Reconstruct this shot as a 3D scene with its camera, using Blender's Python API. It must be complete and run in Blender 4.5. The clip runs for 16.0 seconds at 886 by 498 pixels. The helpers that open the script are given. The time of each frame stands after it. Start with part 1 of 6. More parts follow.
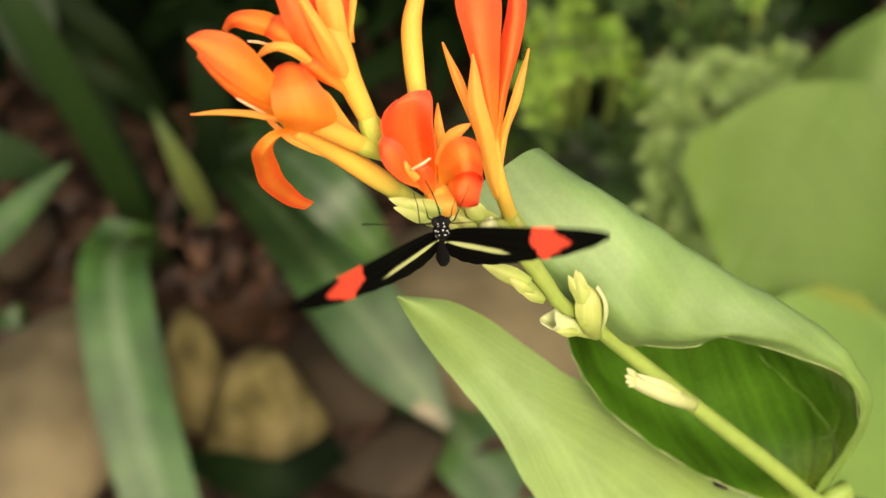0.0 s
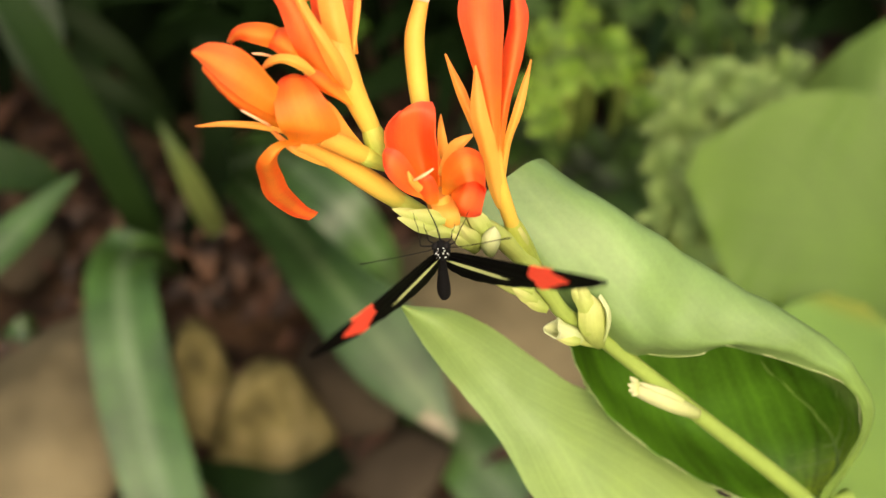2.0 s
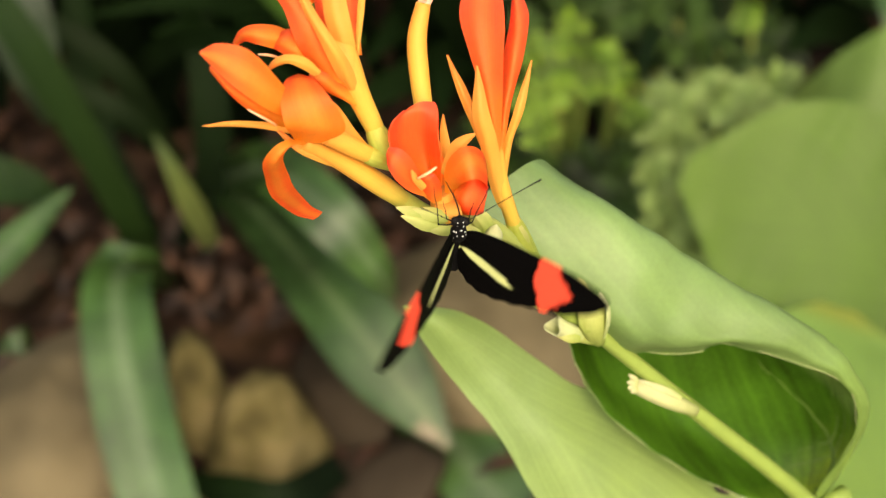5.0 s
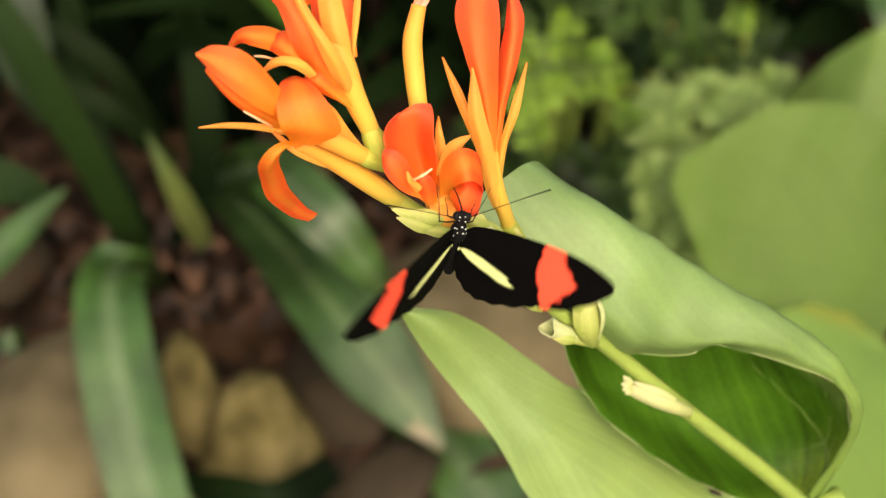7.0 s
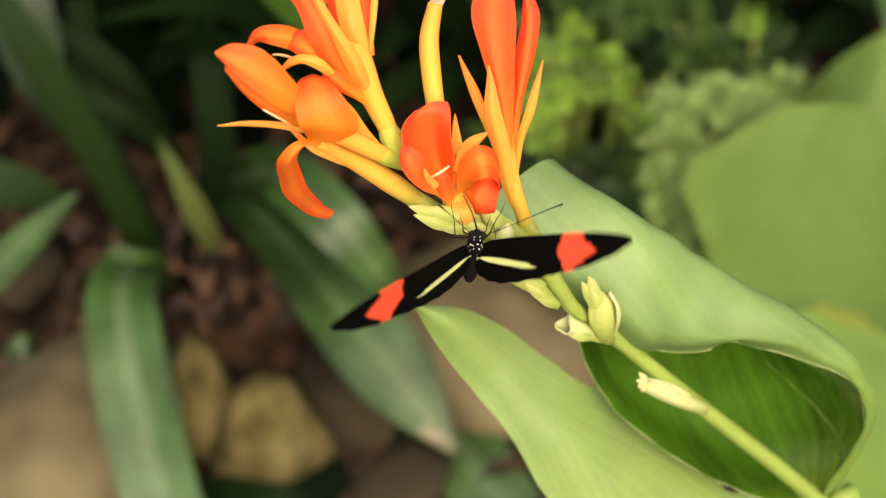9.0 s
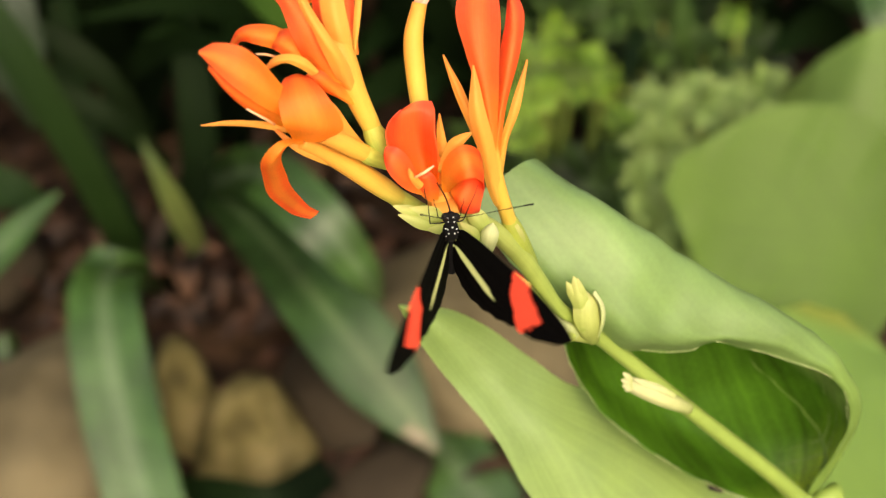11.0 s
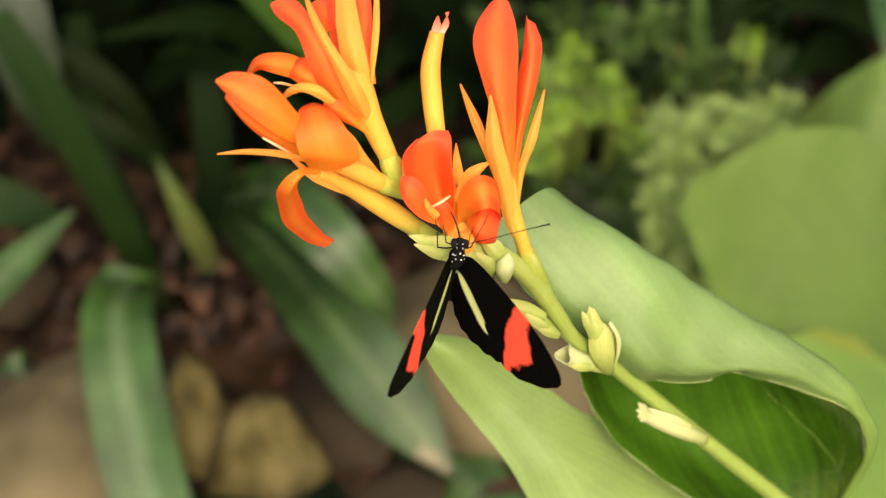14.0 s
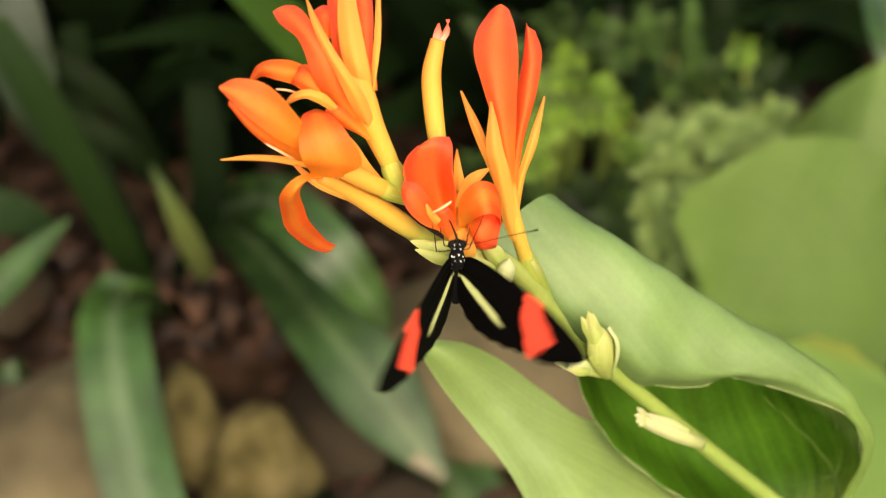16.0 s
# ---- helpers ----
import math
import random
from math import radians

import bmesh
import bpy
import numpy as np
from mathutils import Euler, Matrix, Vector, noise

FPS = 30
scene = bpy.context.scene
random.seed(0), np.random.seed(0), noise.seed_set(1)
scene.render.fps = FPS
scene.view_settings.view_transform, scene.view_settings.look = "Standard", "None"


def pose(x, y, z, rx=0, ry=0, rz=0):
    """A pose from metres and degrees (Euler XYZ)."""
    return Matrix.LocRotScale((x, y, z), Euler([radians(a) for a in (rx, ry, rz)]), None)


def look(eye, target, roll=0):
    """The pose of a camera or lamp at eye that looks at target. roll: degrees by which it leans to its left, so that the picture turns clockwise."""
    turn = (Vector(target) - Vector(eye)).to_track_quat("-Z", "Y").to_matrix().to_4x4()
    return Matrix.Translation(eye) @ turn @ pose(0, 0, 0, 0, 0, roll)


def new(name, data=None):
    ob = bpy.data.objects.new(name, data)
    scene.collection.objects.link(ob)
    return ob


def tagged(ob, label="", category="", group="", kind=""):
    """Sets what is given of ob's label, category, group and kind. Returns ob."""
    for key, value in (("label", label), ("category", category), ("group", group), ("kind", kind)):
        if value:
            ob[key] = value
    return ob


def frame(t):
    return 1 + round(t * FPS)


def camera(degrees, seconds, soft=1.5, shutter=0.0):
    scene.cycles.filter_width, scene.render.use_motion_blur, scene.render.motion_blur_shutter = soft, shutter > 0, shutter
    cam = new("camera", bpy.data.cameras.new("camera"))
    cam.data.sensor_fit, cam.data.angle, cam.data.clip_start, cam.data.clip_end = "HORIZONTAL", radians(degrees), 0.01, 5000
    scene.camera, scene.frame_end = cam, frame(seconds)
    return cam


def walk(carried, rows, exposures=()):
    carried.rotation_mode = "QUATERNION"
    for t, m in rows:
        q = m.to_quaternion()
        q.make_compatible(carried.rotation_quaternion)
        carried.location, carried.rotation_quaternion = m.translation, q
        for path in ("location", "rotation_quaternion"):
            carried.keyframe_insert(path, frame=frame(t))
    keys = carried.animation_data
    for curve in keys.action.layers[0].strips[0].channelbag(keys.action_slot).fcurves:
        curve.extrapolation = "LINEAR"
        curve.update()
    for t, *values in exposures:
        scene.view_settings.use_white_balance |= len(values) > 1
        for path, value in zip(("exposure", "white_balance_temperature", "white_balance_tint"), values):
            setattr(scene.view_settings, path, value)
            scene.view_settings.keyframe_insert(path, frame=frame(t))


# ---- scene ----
# The walk: a hand-held camera that looks down at the flower and hardly moves.
SPRAY = pose(0, 0, 0.66, 45)  # frame of the flower spray: x across, y up along it, z towards the viewer


def hold(x, y, z, rx, ry, rz):
    """A pose in the spray's frame, from millimetres and degrees."""
    return SPRAY @ pose(x / 1000, y / 1000, z / 1000, rx, ry, rz)


CAMERA_ROWS = [
    (0, 3.46, 5.05, 365.01, -1.089, 0.089, 0.421),
    (0.5, 3.63, 4.87, 366.61, -0.97, 0.154, 0.359),
    (1, 3.55, 3.33, 368.33, -0.847, 0.291, 0.3),
    (1.5, 3.39, 3.82, 368.99, -0.783, 0.346, 0.343),
    (2, 4.32, 4.97, 367.81, -0.751, 0.329, 0.265),
    (2.5, 3.07, 5.26, 367.35, -0.746, 0.314, 0.301),
    (3, 1.76, 3.75, 369.8, -0.671, 0.346, 0.484),
    (3.5, 0.54, 2.2, 371.7, -0.622, 0.341, 0.418),
    (4, 0.05, 0.98, 374.66, -0.368, 0.3, 0.176),
    (4.5, 0.3, 0.02, 375.1, -0.178, 0.228, 0.027),
    (5, 1.62, 0.95, 373.96, -0.188, -0.007, 0.004),
    (7.5, 0.97, 1.54, 375.08, -0.174, -0.258, 0.085),
    (8, 1.77, 0.32, 377.65, -0.093, -0.119, 0.019),
    (8.5, 0, 0, 377, 0, 0, -0),
    (9, -1, -0.51, 376.71, -0.004, -0.016, -0.103),
    (9.5, -1.1, -1.07, 377.15, -0.031, -0.106, -0.124),
    (12, -2.59, 0.57, 374.54, 0.062, -0.746, -0.186),
    (12.5, -3.38, 1.59, 374.69, 0.26, -0.53, 0.014),
    (13, -2.75, 1.83, 375.24, 0.432, -0.419, 0.043),
    (13.5, -2.61, 2.02, 374.91, 0.52, -0.249, 0.131),
    (14, -1.95, 2.24, 374.67, 0.524, -0.16, 0.295),
    (14.5, -1.79, 1.75, 373.43, 0.429, -0.172, 0.183),
    (15, -3.25, 1.64, 375.39, 0.522, -0.243, 0.226),
    (15.5, -3.62, 1.16, 376.61, 0.775, -0.4, 0.133),
    (16, -3.73, 1.23, 377.65, 0.846, -0.405, 0.27),
]
cam = camera(28, 16.0, 1.3, 0.7)
cam.data.dof.use_dof = True
cam.data.dof.focus_distance = 0.372
cam.data.dof.aperture_fstop = 15
walk(cam, [(t, hold(*row)) for t, *row in CAMERA_ROWS], [(0, 1.15, 8000, 10), (16, 1.11, 8000, 10)])

# Daylight under a bright, hazy sky.
world = bpy.data.worlds.new("sky")
scene.world = world
world.use_nodes = True
sky = world.node_tree.nodes.new("ShaderNodeTexSky")
sky.sky_type, sky.sun_disc = "NISHITA", False
sky.sun_elevation, sky.sun_rotation = radians(48), radians(166)
sky.dust_density, sky.air_density = 4.0, 1.0
back = world.node_tree.nodes["Background"]
back.inputs["Strength"].default_value = 0.15
world.node_tree.links.new(sky.outputs[0], back.inputs[0])
sun = new("sun", bpy.data.lights.new("sun", "SUN"))
sun.data.energy, sun.data.angle, sun.data.color = 1.5, radians(80), (1.0, 0.96, 0.88)
sun.matrix_world = look((0.5, -2.0, 2.3), (0, 0, 0))


# ---- materials ----
def shader(name):
    m = bpy.data.materials.new(name)
    m.use_nodes = True
    return m, m.node_tree.nodes, m.node_tree.links


def ramp(nodes, stops):
    r = nodes.new("ShaderNodeValToRGB")
    el = r.color_ramp.elements
    while len(el) < len(stops):
        el.new(0.5)
    for e, (at, colour) in zip(el, stops):
        e.position, e.color = at, (*colour, 1)
    return r


def tissue(name, stops, rough=0.45, through_light=0.3, grain=0.12, veins=60.0, slant=0.0, relief=0.15, spread=0.12, mottle=60.0, tint=None, sheen=0.35, rib=None, uneven=0.0):
    """Plant tissue: colour runs along the blade from base to tip by its UV, with fine veins, mottling and light coming through."""
    m, N, L = shader(name)
    b = N["Principled BSDF"]
    b.inputs["Roughness"].default_value = rough
    b.inputs["Specular IOR Level"].default_value = sheen
    uv = N.new("ShaderNodeUVMap")
    uv.uv_map = "UVMap"
    sep = N.new("ShaderNodeSeparateXYZ")
    L.new(uv.outputs[0], sep.inputs[0])
    obj = N.new("ShaderNodeTexCoord")
    big = N.new("ShaderNodeTexNoise")
    big.inputs["Scale"].default_value, big.inputs["Detail"].default_value = mottle, 4
    L.new(obj.outputs["Object"], big.inputs["Vector"])
    # along the blade, disturbed by the mottling
    add = N.new("ShaderNodeMath")
    add.operation = "MULTIPLY_ADD"
    L.new(big.outputs[0], add.inputs[0])
    add.inputs[1].default_value = spread
    L.new(sep.outputs[0], add.inputs[2])
    sub = N.new("ShaderNodeMath")
    sub.operation = "SUBTRACT"
    L.new(add.outputs[0], sub.inputs[0])
    sub.inputs[1].default_value = spread / 2
    col = ramp(N, stops)
    L.new(sub.outputs[0], col.inputs[0])
    # veins: v folded at the midrib, slanting towards the tip
    fold = N.new("ShaderNodeMath")
    fold.operation = "SUBTRACT"
    L.new(sep.outputs[1], fold.inputs[0])
    fold.inputs[1].default_value = 0.5
    ab = N.new("ShaderNodeMath")
    ab.operation = "ABSOLUTE"
    L.new(fold.outputs[0], ab.inputs[0])
    mix = N.new("ShaderNodeMath")
    mix.operation = "MULTIPLY_ADD"
    L.new(sep.outputs[0], mix.inputs[0])
    mix.inputs[1].default_value = -slant
    L.new(ab.outputs[0], mix.inputs[2])
    comb = N.new("ShaderNodeCombineXYZ")
    L.new(mix.outputs[0], comb.inputs[0])
    scaled = N.new("ShaderNodeVectorMath")
    scaled.operation = "SCALE"
    scaled.inputs["Scale"].default_value = veins
    L.new(comb.outputs[0], scaled.inputs[0])
    soft = N.new("ShaderNodeTexNoise")
    soft.inputs["Scale"].default_value, soft.inputs["Detail"].default_value = 1.0, 3
    L.new(scaled.outputs[0], soft.inputs["Vector"])
    fine = N.new("ShaderNodeTexNoise")
    fine.inputs["Scale"].default_value, fine.inputs["Detail"].default_value = 900, 2
    L.new(obj.outputs["Object"], fine.inputs["Vector"])
    both = N.new("ShaderNodeMath")
    both.operation = "ADD"
    faint = N.new("ShaderNodeMath")
    faint.operation = "MULTIPLY_ADD"
    L.new(fine.outputs[0], faint.inputs[0])
    faint.inputs[1].default_value, faint.inputs[2].default_value = 0.3, 0.35
    L.new(soft.outputs[0], both.inputs[0])
    L.new(faint.outputs[0], both.inputs[1])
    both2 = N.new("ShaderNodeMath")
    both2.operation = "ADD"
    L.new(both.outputs[0], both2.inputs[0])
    L.new(big.outputs[0], both2.inputs[1])
    val = N.new("ShaderNodeMapRange")
    val.inputs["From Min"].default_value, val.inputs["From Max"].default_value = 1.0, 2.0
    val.inputs["To Min"].default_value, val.inputs["To Max"].default_value = 1 - grain, 1 + grain
    L.new(both2.outputs[0], val.inputs["Value"])
    hsv = N.new("ShaderNodeHueSaturation")
    bright = val.outputs[0]
    if uneven:
        # each leaflet a little lighter or darker than its neighbours
        island = N.new("ShaderNodeNewGeometry")
        vary = N.new("ShaderNodeMapRange")
        vary.inputs["To Min"].default_value, vary.inputs["To Max"].default_value = 1 - uneven, 1 + uneven * 0.7
        L.new(island.outputs["Random Per Island"], vary.inputs["Value"])
        both3 = N.new("ShaderNodeMath")
        both3.operation = "MULTIPLY"
        L.new(bright, both3.inputs[0])
        L.new(vary.outputs[0], both3.inputs[1])
        bright = both3.outputs[0]
    if rib:
        # a paler midrib, and a faint paler line either side of it
        wide = N.new("ShaderNodeMapRange")
        wide.inputs["From Min"].default_value, wide.inputs["From Max"].default_value = rib[1] * 0.35, rib[1]
        wide.inputs["To Min"].default_value, wide.inputs["To Max"].default_value = rib[2], 0.0
        L.new(ab.outputs[0], wide.inputs["Value"])
        pale = N.new("ShaderNodeMix")
        pale.data_type = "RGBA"
        L.new(wide.outputs[0], pale.inputs["Factor"])
        L.new(col.outputs[0], pale.inputs[6])
        pale.inputs[7].default_value = (*rib[0], 1)
        L.new(pale.outputs[2], hsv.inputs["Color"])
    else:
        L.new(col.outputs[0], hsv.inputs["Color"])
    L.new(bright, hsv.inputs["Value"])
    L.new(hsv.outputs[0], b.inputs["Base Color"])
    bump = N.new("ShaderNodeBump")
    bump.inputs["Strength"].default_value, bump.inputs["Distance"].default_value = relief, 0.0006
    L.new(both.outputs[0], bump.inputs["Height"])
    L.new(bump.outputs[0], b.inputs["Normal"])
    if through_light:
        tr = N.new("ShaderNodeBsdfTranslucent")
        L.new(hsv.outputs[0], tr.inputs["Color"])
        if tint:
            t = N.new("ShaderNodeMix")
            t.data_type, t.blend_type = "RGBA", "MULTIPLY"
            t.inputs["Factor"].default_value = 1.0
            L.new(hsv.outputs[0], t.inputs[6])
            t.inputs[7].default_value = (*tint, 1)
            L.new(t.outputs[2], tr.inputs["Color"])
        ms = N.new("ShaderNodeMixShader")
        ms.inputs[0].default_value = through_light
        L.new(b.outputs[0], ms.inputs[1])
        L.new(tr.outputs[0], ms.inputs[2])
        L.new(ms.outputs[0], N["Material Output"].inputs["Surface"])
    return m


def earthy(name, stops, scale, rough=0.85, relief=0.5, step=0.01, patch=3.0):
    """Stone or soil: two scales of noise in colour and relief."""
    m, N, L = shader(name)
    b = N["Principled BSDF"]
    b.inputs["Roughness"].default_value = rough
    b.inputs["Specular IOR Level"].default_value = 0.08
    obj = N.new("ShaderNodeTexCoord")
    n1 = N.new("ShaderNodeTexNoise")
    n1.inputs["Scale"].default_value, n1.inputs["Detail"].default_value = scale, 8
    n2 = N.new("ShaderNodeTexNoise")
    n2.inputs["Scale"].default_value, n2.inputs["Detail"].default_value = scale / patch, 3
    L.new(obj.outputs["Object"], n1.inputs["Vector"])
    L.new(obj.outputs["Object"], n2.inputs["Vector"])
    mx = N.new("ShaderNodeMath")
    mx.operation = "MULTIPLY_ADD"
    L.new(n1.outputs[0], mx.inputs[0])
    mx.inputs[1].default_value = 0.5
    half = N.new("ShaderNodeMath")
    half.operation = "MULTIPLY"
    L.new(n2.outputs[0], half.inputs[0])
    half.inputs[1].default_value = 0.5
    L.new(half.outputs[0], mx.inputs[2])
    col = ramp(N, stops)
    L.new(mx.outputs[0], col.inputs[0])
    L.new(col.outputs[0], b.inputs["Base Color"])
    bump = N.new("ShaderNodeBump")
    bump.inputs["Strength"].default_value, bump.inputs["Distance"].default_value = relief, step
    L.new(n1.outputs[0], bump.inputs["Height"])
    L.new(bump.outputs[0], b.inputs["Normal"])
    return m


RED_PETAL = tissue("red_orange_petal", [(0.0, (0.96, 0.36, 0.05)), (0.28, (0.96, 0.19, 0.045)), (0.75, (0.95, 0.135, 0.05)), (1.0, (0.93, 0.15, 0.075))], 0.42, 0.58, 0.24, 46, 0.12, 0.35, 0.3, 130, None, 0.3, ((0.96, 0.3, 0.06), 0.3, 0.35))
ORANGE_PETAL = tissue("orange_petal", [(0.0, (0.96, 0.43, 0.05)), (0.45, (0.96, 0.235, 0.04)), (0.85, (0.96, 0.165, 0.045)), (1.0, (0.95, 0.2, 0.06))], 0.42, 0.58, 0.24, 46, 0.12, 0.35, 0.4, 130, None, 0.3, ((0.96, 0.42, 0.07), 0.3, 0.5))
YELLOW_SEPAL = tissue("yellow_sepal", [(0.0, (0.7, 0.45, 0.085)), (0.5, (0.787, 0.375, 0.0684)), (1.0, (0.787, 0.292, 0.0599))], 0.48, 0.35, 0.08, 26, 0, 0.12, 0.2, 80, None, 0.2)
YELLOW_TUBE = tissue("yellow_tube", [(0.0, (0.36, 0.43, 0.08)), (0.2, (0.55, 0.46, 0.08)), (0.45, (0.76, 0.415, 0.068)), (1.0, (0.787, 0.335, 0.058))], 0.48, 0.25, 0.1, 26, 0, 0.1, 0.2, 80, None, 0.2)
BUD_GREEN = tissue("pale_bud", [(0.0, (0.34, 0.42, 0.09)), (0.5, (0.44, 0.49, 0.14)), (1.0, (0.55, 0.54, 0.2))], 0.5, 0.35, 0.18, 20, 0, 0.3, 0.4, 160, None, 0.25)
OVARY = tissue("lime_ovary", [(0.0, (0.3, 0.39, 0.07)), (0.6, (0.4, 0.47, 0.085)), (1.0, (0.5, 0.48, 0.085))], 0.5, 0.3, 0.18, 20, 0, 0.4, 0.3, 300, None, 0.25)
PALE_BUD = tissue("whitish_bud", [(0.0, (0.43, 0.51, 0.18)), (0.4, (0.51, 0.57, 0.26)), (1.0, (0.58, 0.6, 0.32))], 0.5, 0.35, 0.14, 20, 0, 0.25, 0.4, 160, None, 0.25)
CREAM_BUD = tissue("cream_bud", [(0.0, (0.4, 0.45, 0.16)), (0.3, (0.45, 0.47, 0.21)), (1.0, (0.51, 0.49, 0.27))], 0.6, 0.25, 0.2, 16, 0, 0.35, 0.4, 160, None, 0.2)
STEM_GREEN = tissue("stem_green", [(0.0, (0.14, 0.225, 0.04)), (0.6, (0.27, 0.345, 0.075)), (1.0, (0.43, 0.47, 0.13))], 0.5, 0.1, 0.16, 18, 0, 0.2, 0.25, 100, None, 0.25)
STAMEN = tissue("pale_stamen", [(0.0, (0.85, 0.4, 0.16)), (1.0, (0.85, 0.58, 0.34))], 0.5, 0.2, 0.08, 10)
PINK_TIP = tissue("pink_tip", [(0.0, (0.85, 0.42, 0.3)), (0.45, (0.85, 0.17, 0.09)), (1.0, (0.8, 0.09, 0.05))], 0.5, 0.2, 0.1, 10)
# Leaf base is paler; light glowing through it is put into the colour too.
CANNA_LEAF = tissue("canna_leaf", [(0.0, (0.072, 0.185, 0.014)), (0.48, (0.062, 0.165, 0.013)), (0.56, (0.066, 0.175, 0.014)), (0.66, (0.15, 0.3, 0.03)), (0.76, (0.4, 0.55, 0.07)), (1.0, (0.62, 0.72, 0.13))], 0.42, 0.48, 0.8, 22, 0.7, 0.5, 0.25, 30, (0.95, 1.0, 0.4), 0.15, ((0.25, 0.36, 0.1), 0.04, 0.6))
CANNA_BLOOM = tissue("glaucous_canna_leaf", [(0.0, (0.163, 0.265, 0.0807)), (0.5, (0.168, 0.27, 0.077)), (1.0, (0.159, 0.255, 0.0501))], 0.42, 0.27, 0.34, 16, 0.7, 0.3, 0.6, 45, (0.9, 1.0, 0.4), 0.45)
LIGHT_LEAF = tissue("light_canna_leaf", [(0.0, (0.209, 0.315, 0.0773)), (0.5, (0.221, 0.326, 0.11)), (1.0, (0.221, 0.32, 0.0841))], 0.45, 0.25, 0.24, 26, 0.6, 0.25, 0.6, 45, (0.9, 1.0, 0.65), 0.4)
LEAF_VEIN = tissue("leaf_vein", [(0.0, (0.2, 0.31, 0.06)), (0.6, (0.13, 0.23, 0.035)), (1.0, (0.09, 0.17, 0.024))], 0.5, 0.2, 0.1, 10)
LEAF_RIM = tissue("leaf_rim", [(0.0, (0.36, 0.42, 0.17)), (1.0, (0.45, 0.48, 0.24))], 0.5, 0.2, 0.1, 10)
# Strap leaves darken towards the base, the clump's shade put into the colour.
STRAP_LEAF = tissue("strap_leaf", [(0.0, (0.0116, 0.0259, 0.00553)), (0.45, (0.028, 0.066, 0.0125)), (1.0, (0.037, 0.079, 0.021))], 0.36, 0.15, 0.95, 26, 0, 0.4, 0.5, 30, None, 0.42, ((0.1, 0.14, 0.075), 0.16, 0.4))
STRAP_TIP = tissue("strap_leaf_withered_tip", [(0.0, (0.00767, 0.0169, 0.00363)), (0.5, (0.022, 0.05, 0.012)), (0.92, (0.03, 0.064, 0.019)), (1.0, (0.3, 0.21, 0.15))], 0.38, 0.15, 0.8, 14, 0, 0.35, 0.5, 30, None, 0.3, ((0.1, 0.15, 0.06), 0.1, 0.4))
# Strap leaf copy with the shade put into its dark green.
STRAP_SHADE = tissue("strap_leaf_shade_tint", [(0.0, (0.00315, 0.00784, 0.0014)), (1.0, (0.00706, 0.0166, 0.00314))], 0.55, 0.12, 0.5, 16, 0, 0.3, 0.4, 18, None, 0.08)
BROWN_STONE = earthy("brown_stone", [(0.3, (0.013, 0.0098, 0.0062)), (0.5, (0.025, 0.019, 0.012)), (0.7, (0.042, 0.032, 0.02))], 22, 0.85, 0.4, 0.006, 5)
# Deep shade of the thicket, put into a near-black leaf colour.
DEEP_SHADE_STRAP = tissue("strap_leaf_deep_shade_tint", [(0.0, (0.00126, 0.00328, 0.000842)), (1.0, (0.00545, 0.014, 0.00295))], 0.6, 0.12, 0.4, 22, 0, 0.25, 0.4, 18, None, 0.05)
GREY_STRAP = tissue("grey_green_strap_leaf", [(0.0, (0.012, 0.021, 0.007)), (0.4, (0.026, 0.042, 0.022)), (1.0, (0.04, 0.058, 0.036))], 0.5, 0.2, 0.4, 20, 0, 0.3, 0.3, 20, None, 0.3)
GREEN_STRAP = tissue("mid_green_strap_leaf", [(0.0, (0.022, 0.055, 0.008)), (1.0, (0.034, 0.078, 0.012))], 0.5, 0.2, 0.4, 20, 0, 0.3, 0.3, 20, None, 0.15)
# Dim copy of the green strap leaf, its shade in the colour.
DIM_STRAP = tissue("green_strap_leaf_shade_tint", [(0.0, (0.008, 0.02, 0.0035)), (1.0, (0.0095, 0.025, 0.0045))], 0.5, 0.15, 0.4, 20, 0, 0.3, 0.3, 20, None, 0.15)
YELLOW_STRAP = tissue("young_strap_leaf", [(0.0, (0.11, 0.14, 0.04)), (0.5, (0.1, 0.13, 0.035)), (1.0, (0.03, 0.055, 0.012))], 0.45, 0.2, 0.3, 22, 0, 0.25, 0.3, 14)
BROAD_LEAF = tissue("broad_leaf", [(0.0, (0.0555, 0.11, 0.0104)), (0.6, (0.0642, 0.124, 0.013)), (1.0, (0.077, 0.14, 0.0157))], 0.5, 0.25, 0.25, 30, 0.5, 0.3, 0.4, 14, (0.9, 1.0, 0.4), 0.25)
BROAD_PALE = tissue("pale_broad_leaf", [(0.0, (0.085, 0.155, 0.026)), (0.6, (0.095, 0.165, 0.032)), (1.0, (0.11, 0.18, 0.042))], 0.5, 0.25, 0.25, 30, 0.5, 0.3, 0.4, 14, (0.9, 1.0, 0.4), 0.25)
BROAD_GREY = tissue("grey_broad_leaf", [(0.0, (0.13, 0.215, 0.05)), (1.0, (0.165, 0.25, 0.075))], 0.5, 0.25, 0.3, 20, 0.3, 0.3, 0.4, 30, (0.9, 1.0, 0.5), 0.25)
BROAD_EDGE = tissue("yellowing_leaf", [(0.0, (0.18, 0.29, 0.05)), (0.8, (0.155, 0.265, 0.055)), (0.93, (0.2, 0.24, 0.04)), (1.0, (0.24, 0.23, 0.035))], 0.45, 0.3, 0.2, 30, 0.5, 0.3, 0.1, 10, (0.9, 1.0, 0.4))
SHRUB_LEAF = tissue("shrub_leaf", [(0.0, (0.05, 0.118, 0.0125)), (1.0, (0.185, 0.3, 0.036))], 0.5, 0.35, 0.3, 12, 0.5, 0.2, 0.7, 20, (0.9, 1.0, 0.4), 0.25, None, 0.65)
